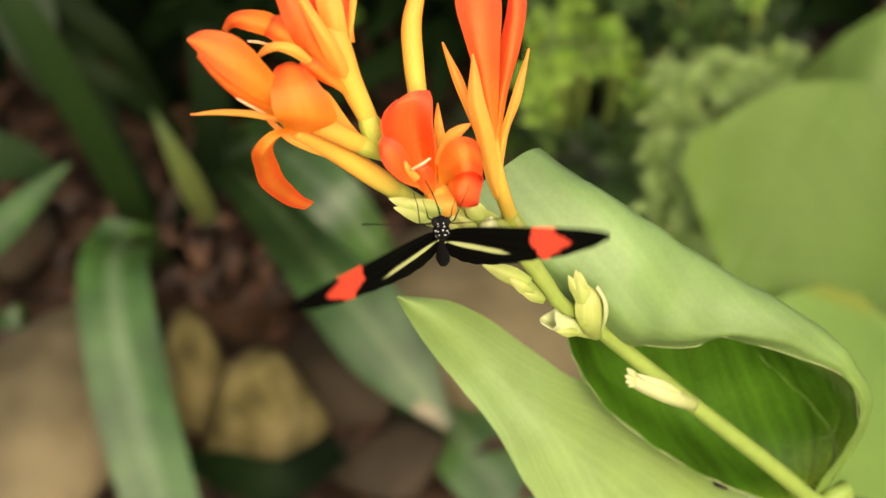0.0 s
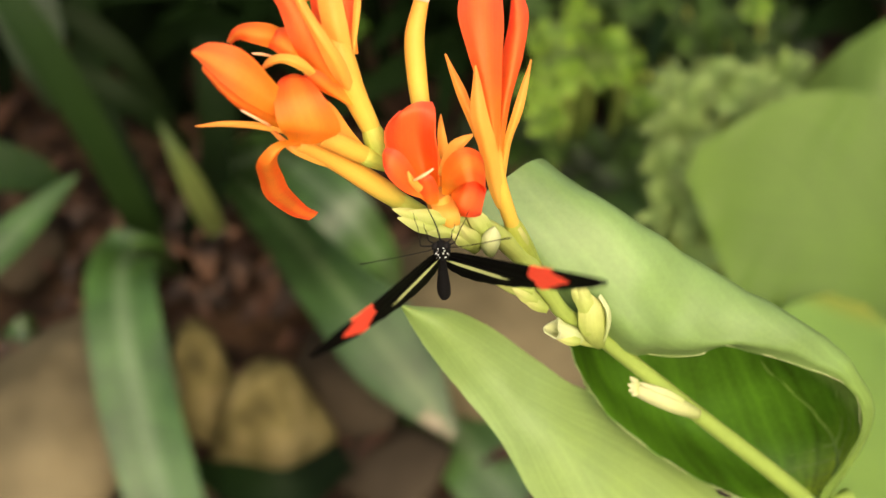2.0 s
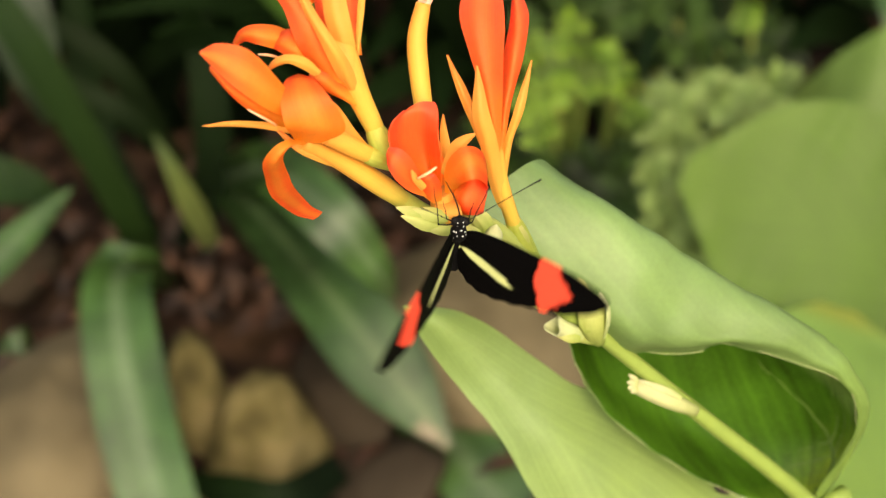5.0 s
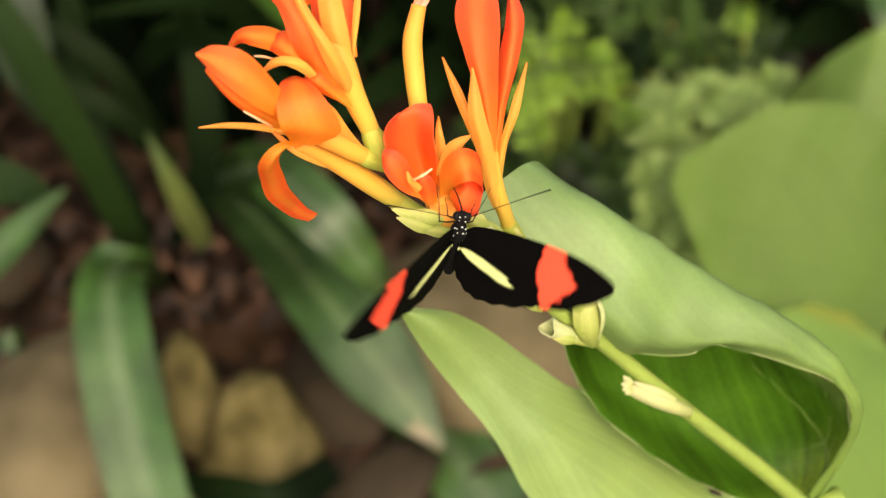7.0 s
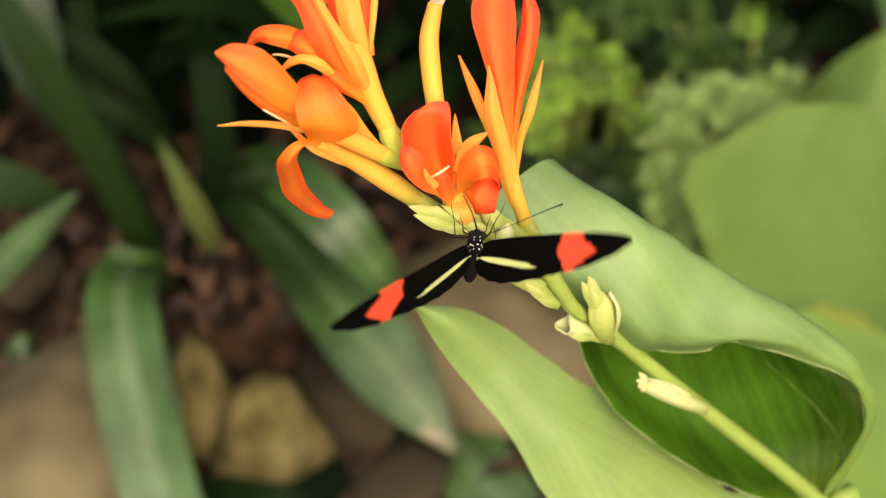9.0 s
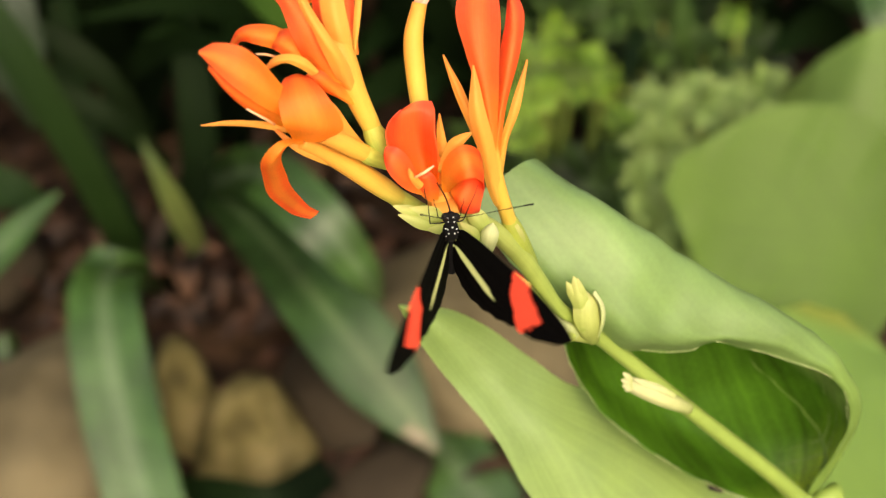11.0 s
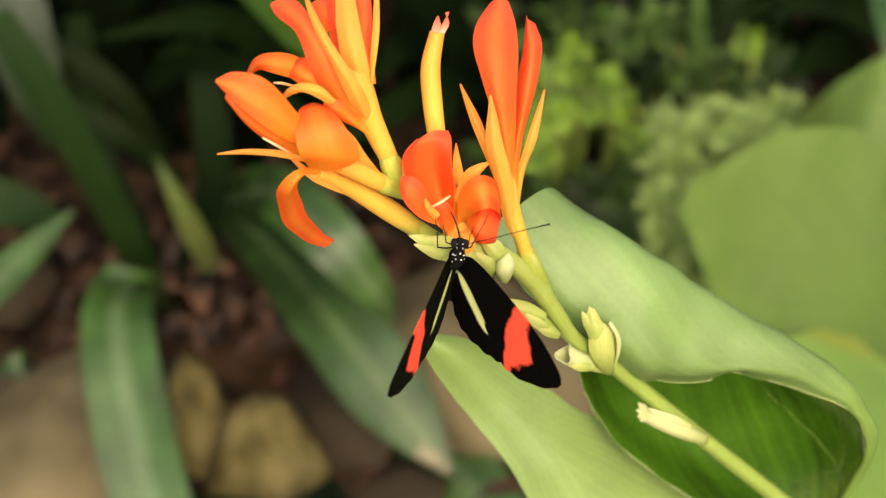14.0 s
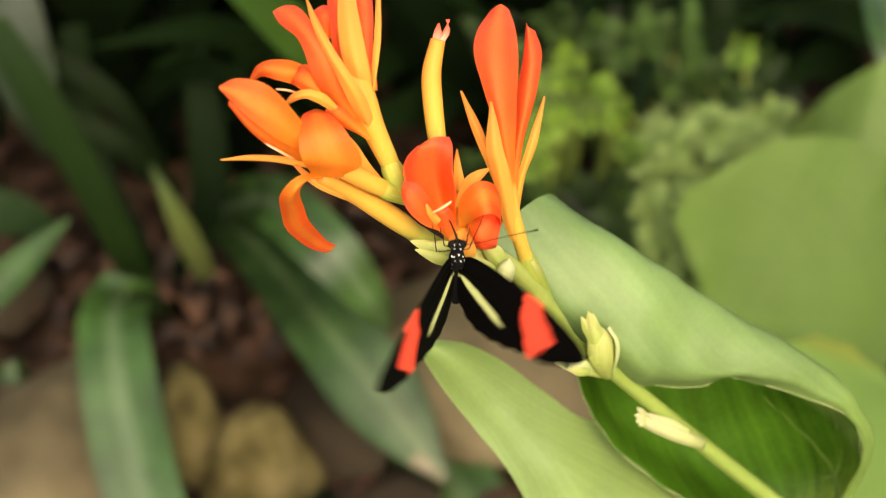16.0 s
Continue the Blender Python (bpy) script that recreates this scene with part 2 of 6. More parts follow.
# Darker copies of the shrub leaf, with shade and half shade put into the colour.
SHRUB_SHADE = tissue("shrub_leaf_shade_tint", [(0.0, (0.0075, 0.022, 0.003)), (1.0, (0.035, 0.075, 0.0105))], 0.5, 0.25, 0.3, 12, 0.5, 0.2, 0.6, 20, None, 0.25, None, 0.7)
SHRUB_HALF_SHADE = tissue("shrub_leaf_half_shade_tint", [(0.0, (0.016, 0.042, 0.006)), (1.0, (0.056, 0.108, 0.017))], 0.5, 0.25, 0.3, 12, 0.5, 0.2, 0.6, 20, None, 0.25, None, 0.6)
SHRUB_PALE = tissue("pale_shrub_leaf", [(0.0, (0.108, 0.185, 0.042)), (1.0, (0.2, 0.285, 0.086))], 0.5, 0.3, 0.3, 12, 0.5, 0.2, 0.7, 20, None, 0.25, None, 0.4)
SOIL = earthy("dark_soil", [(0.36, (0.00379, 0.00285, 0.00189)), (0.5, (0.021, 0.0123, 0.00758)), (0.64, (0.0712, 0.0399, 0.0227))], 45, 0.9, 1.0, 0.012)
SANDSTONE = earthy("tan_stone", [(0.3, (0.054, 0.044, 0.023)), (0.5, (0.097, 0.079, 0.044)), (0.7, (0.148, 0.12, 0.067))], 30, 0.9, 0.6, 0.006, 5)
MOSSY_STONE = earthy("mossy_stone", [(0.34, (0.021, 0.018, 0.007)), (0.46, (0.074, 0.061, 0.022)), (0.56, (0.118, 0.097, 0.04)), (0.68, (0.175, 0.14, 0.068))], 40, 0.9, 0.9, 0.008, 5)
DARK_PATCH = tissue("dark_patch_brown", [(0.0, (0.01, 0.007, 0.005)), (1.0, (0.03, 0.018, 0.01))], 0.8, 0.05, 0.4, 10)
RUSTY = tissue("rusty_dead_leaf", [(0.0, (0.09, 0.035, 0.015)), (1.0, (0.2, 0.075, 0.03))], 0.7, 0.2, 0.3, 10)
BROWN_FRAGMENT = tissue("brown_leaf_fragment", [(0.0, (0.01, 0.006, 0.004)), (0.5, (0.031, 0.018, 0.0115)), (1.0, (0.12, 0.058, 0.03))], 0.75, 0.15, 0.5, 10, 0.5, 0.3, 0.9, 45)
LITTER = tissue("dead_leaf", [(0.0, (0.0126, 0.00588, 0.00294)), (1.0, (0.0546, 0.0201, 0.00756))], 0.8, 0.1, 0.3, 10, 0.5, 0.3, 0.5, 40)


# ---- building tools ----
def spline(points, n):
    """n points on a smooth curve through the given ones."""
    p = [Vector(q) for q in points]
    p = [2 * p[0] - p[1], *p, 2 * p[-1] - p[-2]]
    out = []
    for i in range(n):
        s = i / (n - 1) * (len(p) - 3)
        k = min(int(s), len(p) - 4)
        u = s - k
        a, b, c, d = p[k:k + 4]
        out.append(0.5 * (2 * b + (c - a) * u + (2 * a - 5 * b + 4 * c - d) * u * u + (3 * b - a - 3 * c + d) * u ** 3))
    return out


def sheet(rows, thick, two_sided=False):
    """A closed blade from a grid of points (rows run from base to tip), with UVs: u along, v across."""
    nu, nv = len(rows), len(rows[0])
    nor = []
    for i in range(nu):
        line = []
        for j in range(nv):
            a = rows[min(i + 1, nu - 1)][j] - rows[max(i - 1, 0)][j]
            b = rows[i][min(j + 1, nv - 1)] - rows[i][max(j - 1, 0)]
            c = a.cross(b)
            line.append(c.normalized() if c.length > 1e-12 else Vector((0, 0, 1)))
        nor.append(line)
    bm = bmesh.new()
    uv = bm.loops.layers.uv.new("UVMap")
    top = [[bm.verts.new(rows[i][j] + nor[i][j] * thick / 2) for j in range(nv)] for i in range(nu)]
    low = [[bm.verts.new(rows[i][j] - nor[i][j] * thick / 2) for j in range(nv)] for i in range(nu)]
    where = {v: (i / (nu - 1), j / (nv - 1)) for g in (top, low) for i, r in enumerate(g) for j, v in enumerate(r)}

    def quad(*vs, side=0):
        f = bm.faces.new(vs)
        f.material_index = side
        f.smooth = True
        for lp in f.loops:
            lp[uv].uv = where[lp.vert]
        return f

    rim = set()
    for i in range(nu - 1):
        for j in range(nv - 1):
            quad(top[i][j], top[i + 1][j], top[i + 1][j + 1], top[i][j + 1])
            quad(low[i][j], low[i][j + 1], low[i + 1][j + 1], low[i + 1][j], side=int(two_sided))
    for i in range(nu - 1):
        rim.add(quad(top[i][0], low[i][0], low[i + 1][0], top[i + 1][0]))
        rim.add(quad(top[i][-1], top[i + 1][-1], low[i + 1][-1], low[i][-1]))
    for j in range(nv - 1):
        rim.add(quad(top[0][j], top[0][j + 1], low[0][j + 1], low[0][j]))
        rim.add(quad(top[-1][j], low[-1][j], low[-1][j + 1], top[-1][j + 1]))
    # crisp margins
    for f in rim:
        for e in f.edges:
            if any(g not in rim for g in e.link_faces):
                e.smooth = False
    return bm


def loft(rails, nu=22, nv=11, thick=0.25, rough=0.0, seed=0, two_sided=False):
    """A blade through rails (each from base to tip), in the spray's frame, millimetres."""
    lines = [spline(r, nu) for r in rails]
    rows = []
    for i in range(nu):
        cross = spline([l[i] for l in lines], nv)
        if rough:
            cross = [c + rough * noise.noise_vector(c * 0.12 + Vector((seed, 0, 0))) for c in cross]
        rows.append([SPRAY @ (c / 1000) for c in cross])
    return sheet(rows, thick / 1000, two_sided)


def blade(spine, widths, face, cup=0.15, nu=26, nv=9, thick=0.0006, wave=0.0, seed=0):
    """A leaf in the world's frame, metres: a spine, half-widths along it, the way its upper face looks, and a V or cup."""
    pts = spline(spine, nu)
    half = [w[0] for w in spline([(w, 0, 0) for w in widths], nu)]
    up = Vector(face).normalized()
    rows = []
    for i in range(nu):
        run = (pts[min(i + 1, nu - 1)] - pts[max(i - 1, 0)]).normalized()
        side = run.cross(up)
        side = side.normalized() if side.length > 1e-6 else Vector((1, 0, 0))
        out = side.cross(run)
        row = []
        for j in range(nv):
            q = 2 * j / (nv - 1) - 1
            lift = cup * half[i] * q * q + wave * half[i] * abs(q) * noise.noise(Vector((i * 0.35, q * 1.5, seed)))
            row.append(pts[i] + side * q * max(half[i], 0.0002) + out * lift)
        rows.append(row)
    return sheet(rows, thick)


def tube(points, radii, sides=14, n=20, frame_of=None, flat=1.0):
    """A closed round stalk along a curve. frame_of: the spray's frame (millimetres), or None for the world's metres."""
    pts = spline(points, n)
    rad = [max(r[0], 1e-5) for r in spline([(r, 0, 0) for r in radii], n)]
    if frame_of is not None:
        pts, rad = [frame_of @ (p / 1000) for p in pts], [r / 1000 for r in rad]
    bm = bmesh.new()
    uv = bm.loops.layers.uv.new("UVMap")
    side = None
    rings = []
    for i in range(n):
        run = (pts[min(i + 1, n - 1)] - pts[max(i - 1, 0)]).normalized()
        if side is None:
            side = run.orthogonal().normalized()
        side = (side - run * side.dot(run)).normalized()
        other = run.cross(side)
        rings.append([bm.verts.new(pts[i] + rad[i] * (math.cos(a) * side + flat * math.sin(a) * other))
                      for a in (2 * math.pi * k / sides for k in range(sides))])
    for i in range(n - 1):
        for k in range(sides):
            f = bm.faces.new((rings[i][k], rings[i][(k + 1) % sides], rings[i + 1][(k + 1) % sides], rings[i + 1][k]))
            f.smooth = True
            for lp, (a, c) in zip(f.loops, ((i, k), (i, k + 1), (i + 1, k + 1), (i + 1, k))):
                lp[uv].uv = (a / (n - 1), c / sides)
    bm.faces.new(rings[0][::-1])
    for lp in bm.faces.new(rings[-1]).loops:
        lp[uv].uv = (1, 0)
    return bm


def joined(*bms):
    out = bmesh.new()
    for b in bms:
        me = bpy.data.meshes.new("piece")
        b.to_mesh(me)
        b.free()
        out.from_mesh(me)
        bpy.data.meshes.remove(me)
    return out


def part(name, bm, material, parent=None, label="", local=False):
    """One mesh object, under a thing or part. The mesh is given in the world's frame unless local."""
    me = bpy.data.meshes.new(name)
    if parent is not None and not local:
        at = Vector((0, 0, 0))
        o = parent
        while o is not None:
            at += o.location
            o = o.parent
        bm.transform(Matrix.Translation(-at))
    bm.to_mesh(me)
    bm.free()
    for m in material if isinstance(material, tuple) else (material,):
        me.materials.append(m)
    ob = new(name, me)
    ob.parent = parent
    return tagged(ob, label)


def thing(name, at, label, category, group="", kind=""):
    ob = new(name)
    ob.location = at
    ob.empty_display_size = 0.02
    return tagged(ob, label, category, group, kind)


# ---- ground ----
def ground_sheet():
    """Soil out to the horizon, finely uneven where the plants stand."""
    def axis(n, near, far, mid):
        return [mid + (near * s + (far - near) * abs(s) ** 9 * (1 if s > 0 else -1)) for s in (2 * i / (n - 1) - 1 for i in range(n))]
    xs, ys = axis(150, 1.0, 400, 0.0), axis(150, 1.0, 400, 0.75)
    bm = bmesh.new()
    grid = []
    for x in xs:
        col = []
        for y in ys:
            p = Vector((x, y, 0))
            fade = 1 if (p - Vector((0, 0.75, 0))).length < 3 else 0
            col.append(bm.verts.new((x, y, fade * (0.022 * noise.noise(p * 7) + 0.012 * noise.noise(p * 24)) - 0.012)))
        grid.append(col)
    for i in range(149):
        for j in range(149):
            bm.faces.new((grid[i][j], grid[i + 1][j], grid[i + 1][j + 1], grid[i][j + 1])).smooth = True
    return bm


tagged(part("ground", ground_sheet(), SOIL), "dark damp garden soil with crumbs of earth", "ground", "", "structure")


def litter():
    rnd = random.Random(5)
    pieces = []
    for i in range(190):
        x, y = rnd.uniform(-0.5, 0.3), rnd.uniform(0.3, 0.8)
        a, s = rnd.uniform(0, 6.28), rnd.uniform(0.008, 0.026)
        z = 0.006 + rnd.uniform(0, 0.012)
        d = Vector((math.cos(a), math.sin(a), rnd.uniform(-0.2, 0.4))) * s
        c = Vector((x, y, z))
        pieces.append(blade([c - d, c + Vector((0, 0, s * 0.3)), c + d], [0.0004, s * rnd.uniform(0.25, 0.5), 0.0004],
                            (rnd.uniform(-0.5, 0.5), rnd.uniform(-0.5, 0.5), 1), 0.3, 7, 5, 0.0004))
    return joined(*pieces)


tagged(part("leaf_litter", litter(), LITTER), "dry reddish brown leaf litter scattered on the soil", "leaf litter", "", "stuff")


def fragments():
    rnd = random.Random(23)
    pieces = []
    for i in range(64):
        x, y = (rnd.uniform(-0.34, -0.2), rnd.uniform(0.5, 0.68)) if i % 3 == 0 else (rnd.uniform(-0.19, -0.04), rnd.uniform(0.55, 0.72))
        a, s = rnd.uniform(0, 6.28), rnd.uniform(0.009, 0.022)
        c = Vector((x, y, rnd.uniform(0.012, 0.034)))
        d = Vector((math.cos(a), math.sin(a), rnd.uniform(-0.3, 0.5))) * s
        pieces.append(blade([c - d, c + Vector((0, 0, s * rnd.uniform(0.2, 0.6))), c + d], [0.0006, s * rnd.uniform(0.3, 0.6), 0.0006],
                            (rnd.uniform(-0.6, 0.6), rnd.uniform(-0.7, 0.2), 1), 0.4, 7, 5, 0.0005, 0.4, i))
    return joined(*pieces)


tagged(part("leaf_fragments", fragments(), BROWN_FRAGMENT), "curled brown leaf fragments heaped on dark soil", "leaf litter", "", "stuff")


def rock(at, size, material, label, seed, turn=0.0, flatness=0.6, group="garden rocks"):
    bm = bmesh.new()
    bmesh.ops.create_icosphere(bm, subdivisions=4, radius=1)
    for v in bm.verts:
        d = v.co.copy()
        k = 1.12 + 0.3 * noise.noise(d * 1.1 + Vector((seed, 0, 0))) + 0.1 * noise.noise(d * 3.1 + Vector((0, seed, 0))) + 0.03 * noise.noise(d * 9 + Vector((0, 0, seed)))
        # a few worn facets
        for n in range(11):
            f = Vector((math.sin(seed * 3 + n * 2.1), math.cos(seed * 5 + n * 1.7), math.sin(seed + n * 4.3))).normalized()
            over = d.dot(f) * k - 0.74
            if over > 0:
                k -= over * 0.9
        v.co = Vector((d.x * k * size[0], d.y * k * size[1], d.z * k * size[2]))
    for f in bm.faces:
        f.smooth = True
    bm.transform(Matrix.Rotation(turn, 4, "Z"))
    ob = part("rock", bm, material)
    ob.location = (at[0], at[1], at[2] + size[2] * (flatness - 0.25))
    return tagged(ob, label, "rock", group)


rock((-0.263, 0.452, 0), (0.085, 0.08, 0.05), SANDSTONE, "broad flat tan stone half sunk in soil", 1.3, 0.3)
rock((-0.161, 0.501, 0), (0.025, 0.03, 0.046), MOSSY_STONE, "upright mossy olive brown stone beside a strap leaf", 2.1, 0.2)
rock((-0.113, 0.468, 0), (0.042, 0.034, 0.042), MOSSY_STONE, "large rounded tan and olive stone among other stones", 4.2, 0.5)
rock((-0.154, 0.43, 0), (0.014, 0.012, 0.011), MOSSY_STONE, "small olive brown pebble in dark soil", 5.7)
rock((0.028, 0.553, 0), (0.11, 0.075, 0.045), SANDSTONE, "large smooth tan stone under the canna leaves", 6.6, -0.3)
rock((-0.064, 0.516, 0), (0.035, 0.06, 0.03), BROWN_STONE, "brown stone under arching strap leaves", 7.5, 0.4)
rock((-0.028, 0.445, -0), (0.04, 0.034, 0.018), BROWN_STONE, "dull brown stone in the shade of strap leaves", 8.8, 0.4)
rock((-0.309, 0.63, 0), (0.04, 0.04, 0.03), BROWN_STONE, "brown stone behind the strap leaves", 9.9, 0.4)


# ---- strap-leaved plants ----
def strap_plant(base, label, leaves, group="strap-leaved plants"):
    root = thing("strap_leaf_plant", base, label, "plant", group)
    for i, (spine, widths, face, material, note) in enumerate(leaves):
        part("leaf", blade(spine, widths, face, 0.16, 30, 9, 0.0009, 0.12, i * 3.7), material, root, note)
    return root


strap_plant((-0.205, 0.631, 0), "strap-leaved plant with arching glossy dark green leaves", [
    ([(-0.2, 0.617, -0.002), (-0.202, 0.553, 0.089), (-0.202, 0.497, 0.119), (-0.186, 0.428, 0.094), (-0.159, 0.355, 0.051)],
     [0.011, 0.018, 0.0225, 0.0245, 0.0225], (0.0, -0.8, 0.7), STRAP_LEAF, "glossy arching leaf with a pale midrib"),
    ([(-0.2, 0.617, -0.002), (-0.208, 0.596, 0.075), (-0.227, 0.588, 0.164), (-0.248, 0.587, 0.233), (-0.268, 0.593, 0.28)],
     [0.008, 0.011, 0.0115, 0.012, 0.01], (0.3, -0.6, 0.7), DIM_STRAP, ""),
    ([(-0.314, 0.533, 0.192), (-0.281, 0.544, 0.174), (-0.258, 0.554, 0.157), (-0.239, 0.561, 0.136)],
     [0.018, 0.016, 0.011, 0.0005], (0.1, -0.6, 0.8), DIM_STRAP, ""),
    ([(-0.295, 0.462, 0.148), (-0.27, 0.494, 0.153), (-0.25, 0.525, 0.156), (-0.232, 0.554, 0.157)],
     [0.01, 0.0115, 0.008, 0.0005], (0.1, -0.6, 0.8), STRAP_LEAF, ""),
] + [
    ([(-0.162, 0.625, 0.034), (-0.166, 0.604, 0.083), (-0.174, 0.594, 0.129), (-0.186, 0.6, 0.163)],
     [0.006, 0.0085, 0.006, 0.0005], (0.1, -0.6, 0.8), YELLOW_STRAP, "young yellowish leaf"),
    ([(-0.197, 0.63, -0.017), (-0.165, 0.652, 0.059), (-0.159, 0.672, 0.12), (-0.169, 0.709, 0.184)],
     [0.01, 0.012, 0.013, 0.009], (0.1, -0.6, 0.8), DEEP_SHADE_STRAP, ""),
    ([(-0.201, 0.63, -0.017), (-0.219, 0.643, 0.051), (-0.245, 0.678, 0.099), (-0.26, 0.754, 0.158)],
     [0.01, 0.013, 0.014, 0.009], (0.1, -0.6, 0.8), DEEP_SHADE_STRAP, ""),
])

strap_plant((-0.152, 0.696, -0), "clump of strap leaves drooping over stones", [
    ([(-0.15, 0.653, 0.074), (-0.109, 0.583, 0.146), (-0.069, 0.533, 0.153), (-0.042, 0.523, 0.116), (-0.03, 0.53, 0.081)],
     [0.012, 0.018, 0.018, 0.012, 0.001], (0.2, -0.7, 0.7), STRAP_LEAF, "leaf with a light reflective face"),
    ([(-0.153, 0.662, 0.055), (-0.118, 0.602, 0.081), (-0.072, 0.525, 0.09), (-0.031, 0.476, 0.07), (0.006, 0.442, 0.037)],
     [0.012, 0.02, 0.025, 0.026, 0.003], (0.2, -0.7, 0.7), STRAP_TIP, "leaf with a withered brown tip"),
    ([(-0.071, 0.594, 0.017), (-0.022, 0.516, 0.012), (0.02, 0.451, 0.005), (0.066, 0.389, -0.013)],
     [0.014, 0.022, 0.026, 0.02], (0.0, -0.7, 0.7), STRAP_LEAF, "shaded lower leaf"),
] + [
    # lower leaf in near-black, the shade beside the stones put into its colour
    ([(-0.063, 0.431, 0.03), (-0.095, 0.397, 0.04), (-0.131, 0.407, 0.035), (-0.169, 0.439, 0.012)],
     [0.01, 0.013, 0.012, 0.002], (0.0, -0.6, 0.8), DEEP_SHADE_STRAP, "shaded lower leaf"),
    ([(-0.136, 0.6, 0.333), (-0.111, 0.605, 0.296), (-0.087, 0.619, 0.253), (-0.059, 0.652, 0.187)],
     [0.009, 0.013, 0.015, 0.011], (0.0, -0.7, 0.7), GREEN_STRAP, ""),
])


strap_plant((-0.353, 0.858, 0), "strap-leaved plant with a grey-green leaf in half shade", [
    ([(-0.267, 0.659, 0.121), (-0.273, 0.663, 0.168), (-0.279, 0.674, 0.207), (-0.285, 0.7, 0.247)], [0.006, 0.018, 0.021, 0.016], (0.3, -0.6, 0.7), GREY_STRAP, "grey-green leaf with a dull bloom"),
    # two leaves behind, in the strap green with shade coloured in
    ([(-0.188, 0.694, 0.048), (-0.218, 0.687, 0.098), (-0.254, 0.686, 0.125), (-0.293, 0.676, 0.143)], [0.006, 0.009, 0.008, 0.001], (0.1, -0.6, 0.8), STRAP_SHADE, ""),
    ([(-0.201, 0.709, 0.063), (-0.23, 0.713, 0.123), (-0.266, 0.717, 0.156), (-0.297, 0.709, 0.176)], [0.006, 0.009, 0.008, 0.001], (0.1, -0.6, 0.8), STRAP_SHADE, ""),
])


def small_leaf(name, spine, widths, material, label, category):
    at = Vector(spine[0])
    ob = part(name, blade([Vector(p) - at for p in spine], widths, (0.1, -0.5, 0.9), 0.2, 12, 7, 0.0006, 0.3, at.x * 50), material)
    ob.location = at
    return tagged(ob, label, category)


small_leaf("dead_leaf", [(-0.273, 0.541, 0.004), (-0.26, 0.535, 0.02), (-0.252, 0.55, 0.006)], [0.001, 0.011, 0.001], RUSTY, "curled rusty brown dead leaf on soil", "dead leaf")
small_leaf("dead_leaf", [(-0.104, 0.612, 0.004), (-0.092, 0.592, 0.016), (-0.085, 0.588, 0.006)], [0.001, 0.007, 0.001], RUSTY, "small rusty dead leaf on dark soil", "dead leaf")
small_leaf("weed", [(-0.275, 0.55, 0.002), (-0.281, 0.531, 0.03), (-0.303, 0.532, 0.02)], [0.001, 0.013, 0.001], STRAP_LEAF, "low green weed leaf beside a flat stone", "weed")


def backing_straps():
    """The thicket of strap leaves behind, shade put into their near-black colour."""
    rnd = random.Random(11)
    root = thing("strap_leaf_plant", (-0.272, 0.831, 0), "thicket of strap leaves behind the clump, coloured near black for shade", "plant", "strap-leaved plants")
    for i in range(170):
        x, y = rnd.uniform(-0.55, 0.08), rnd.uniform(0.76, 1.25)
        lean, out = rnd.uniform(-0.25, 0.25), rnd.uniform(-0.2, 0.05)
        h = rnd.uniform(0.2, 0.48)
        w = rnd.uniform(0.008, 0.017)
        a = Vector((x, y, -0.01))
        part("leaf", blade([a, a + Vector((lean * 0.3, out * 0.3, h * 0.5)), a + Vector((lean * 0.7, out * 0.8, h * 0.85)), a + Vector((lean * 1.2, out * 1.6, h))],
                           [w * 0.5, w, w * 0.9, 0.0005], (-lean, -0.8, 0.5), 0.16, 16, 5, 0.0009, 0.1, i), DEEP_SHADE_STRAP, root)
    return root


backing_straps()


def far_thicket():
    """Deep shade behind the shrubs, stood in for by near-black strap leaves."""
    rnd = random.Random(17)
    root = thing("strap_leaf_plant", (0.32, 0.944, 0), "strap leaves behind ferny shrubs, coloured near black for deep shade", "plant", "strap-leaved plants")
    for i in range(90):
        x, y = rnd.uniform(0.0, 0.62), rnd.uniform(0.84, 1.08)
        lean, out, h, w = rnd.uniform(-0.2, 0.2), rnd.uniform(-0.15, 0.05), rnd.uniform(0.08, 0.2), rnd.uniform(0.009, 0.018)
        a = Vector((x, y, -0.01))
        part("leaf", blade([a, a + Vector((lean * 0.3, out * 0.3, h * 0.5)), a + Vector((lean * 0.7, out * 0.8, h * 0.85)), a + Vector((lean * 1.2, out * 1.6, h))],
                           [w * 0.5, w, w * 0.9, 0.0005], (-lean, -0.8, 0.5), 0.16, 14, 5, 0.0009, 0.1, i), DEEP_SHADE_STRAP, root)
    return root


far_thicket()


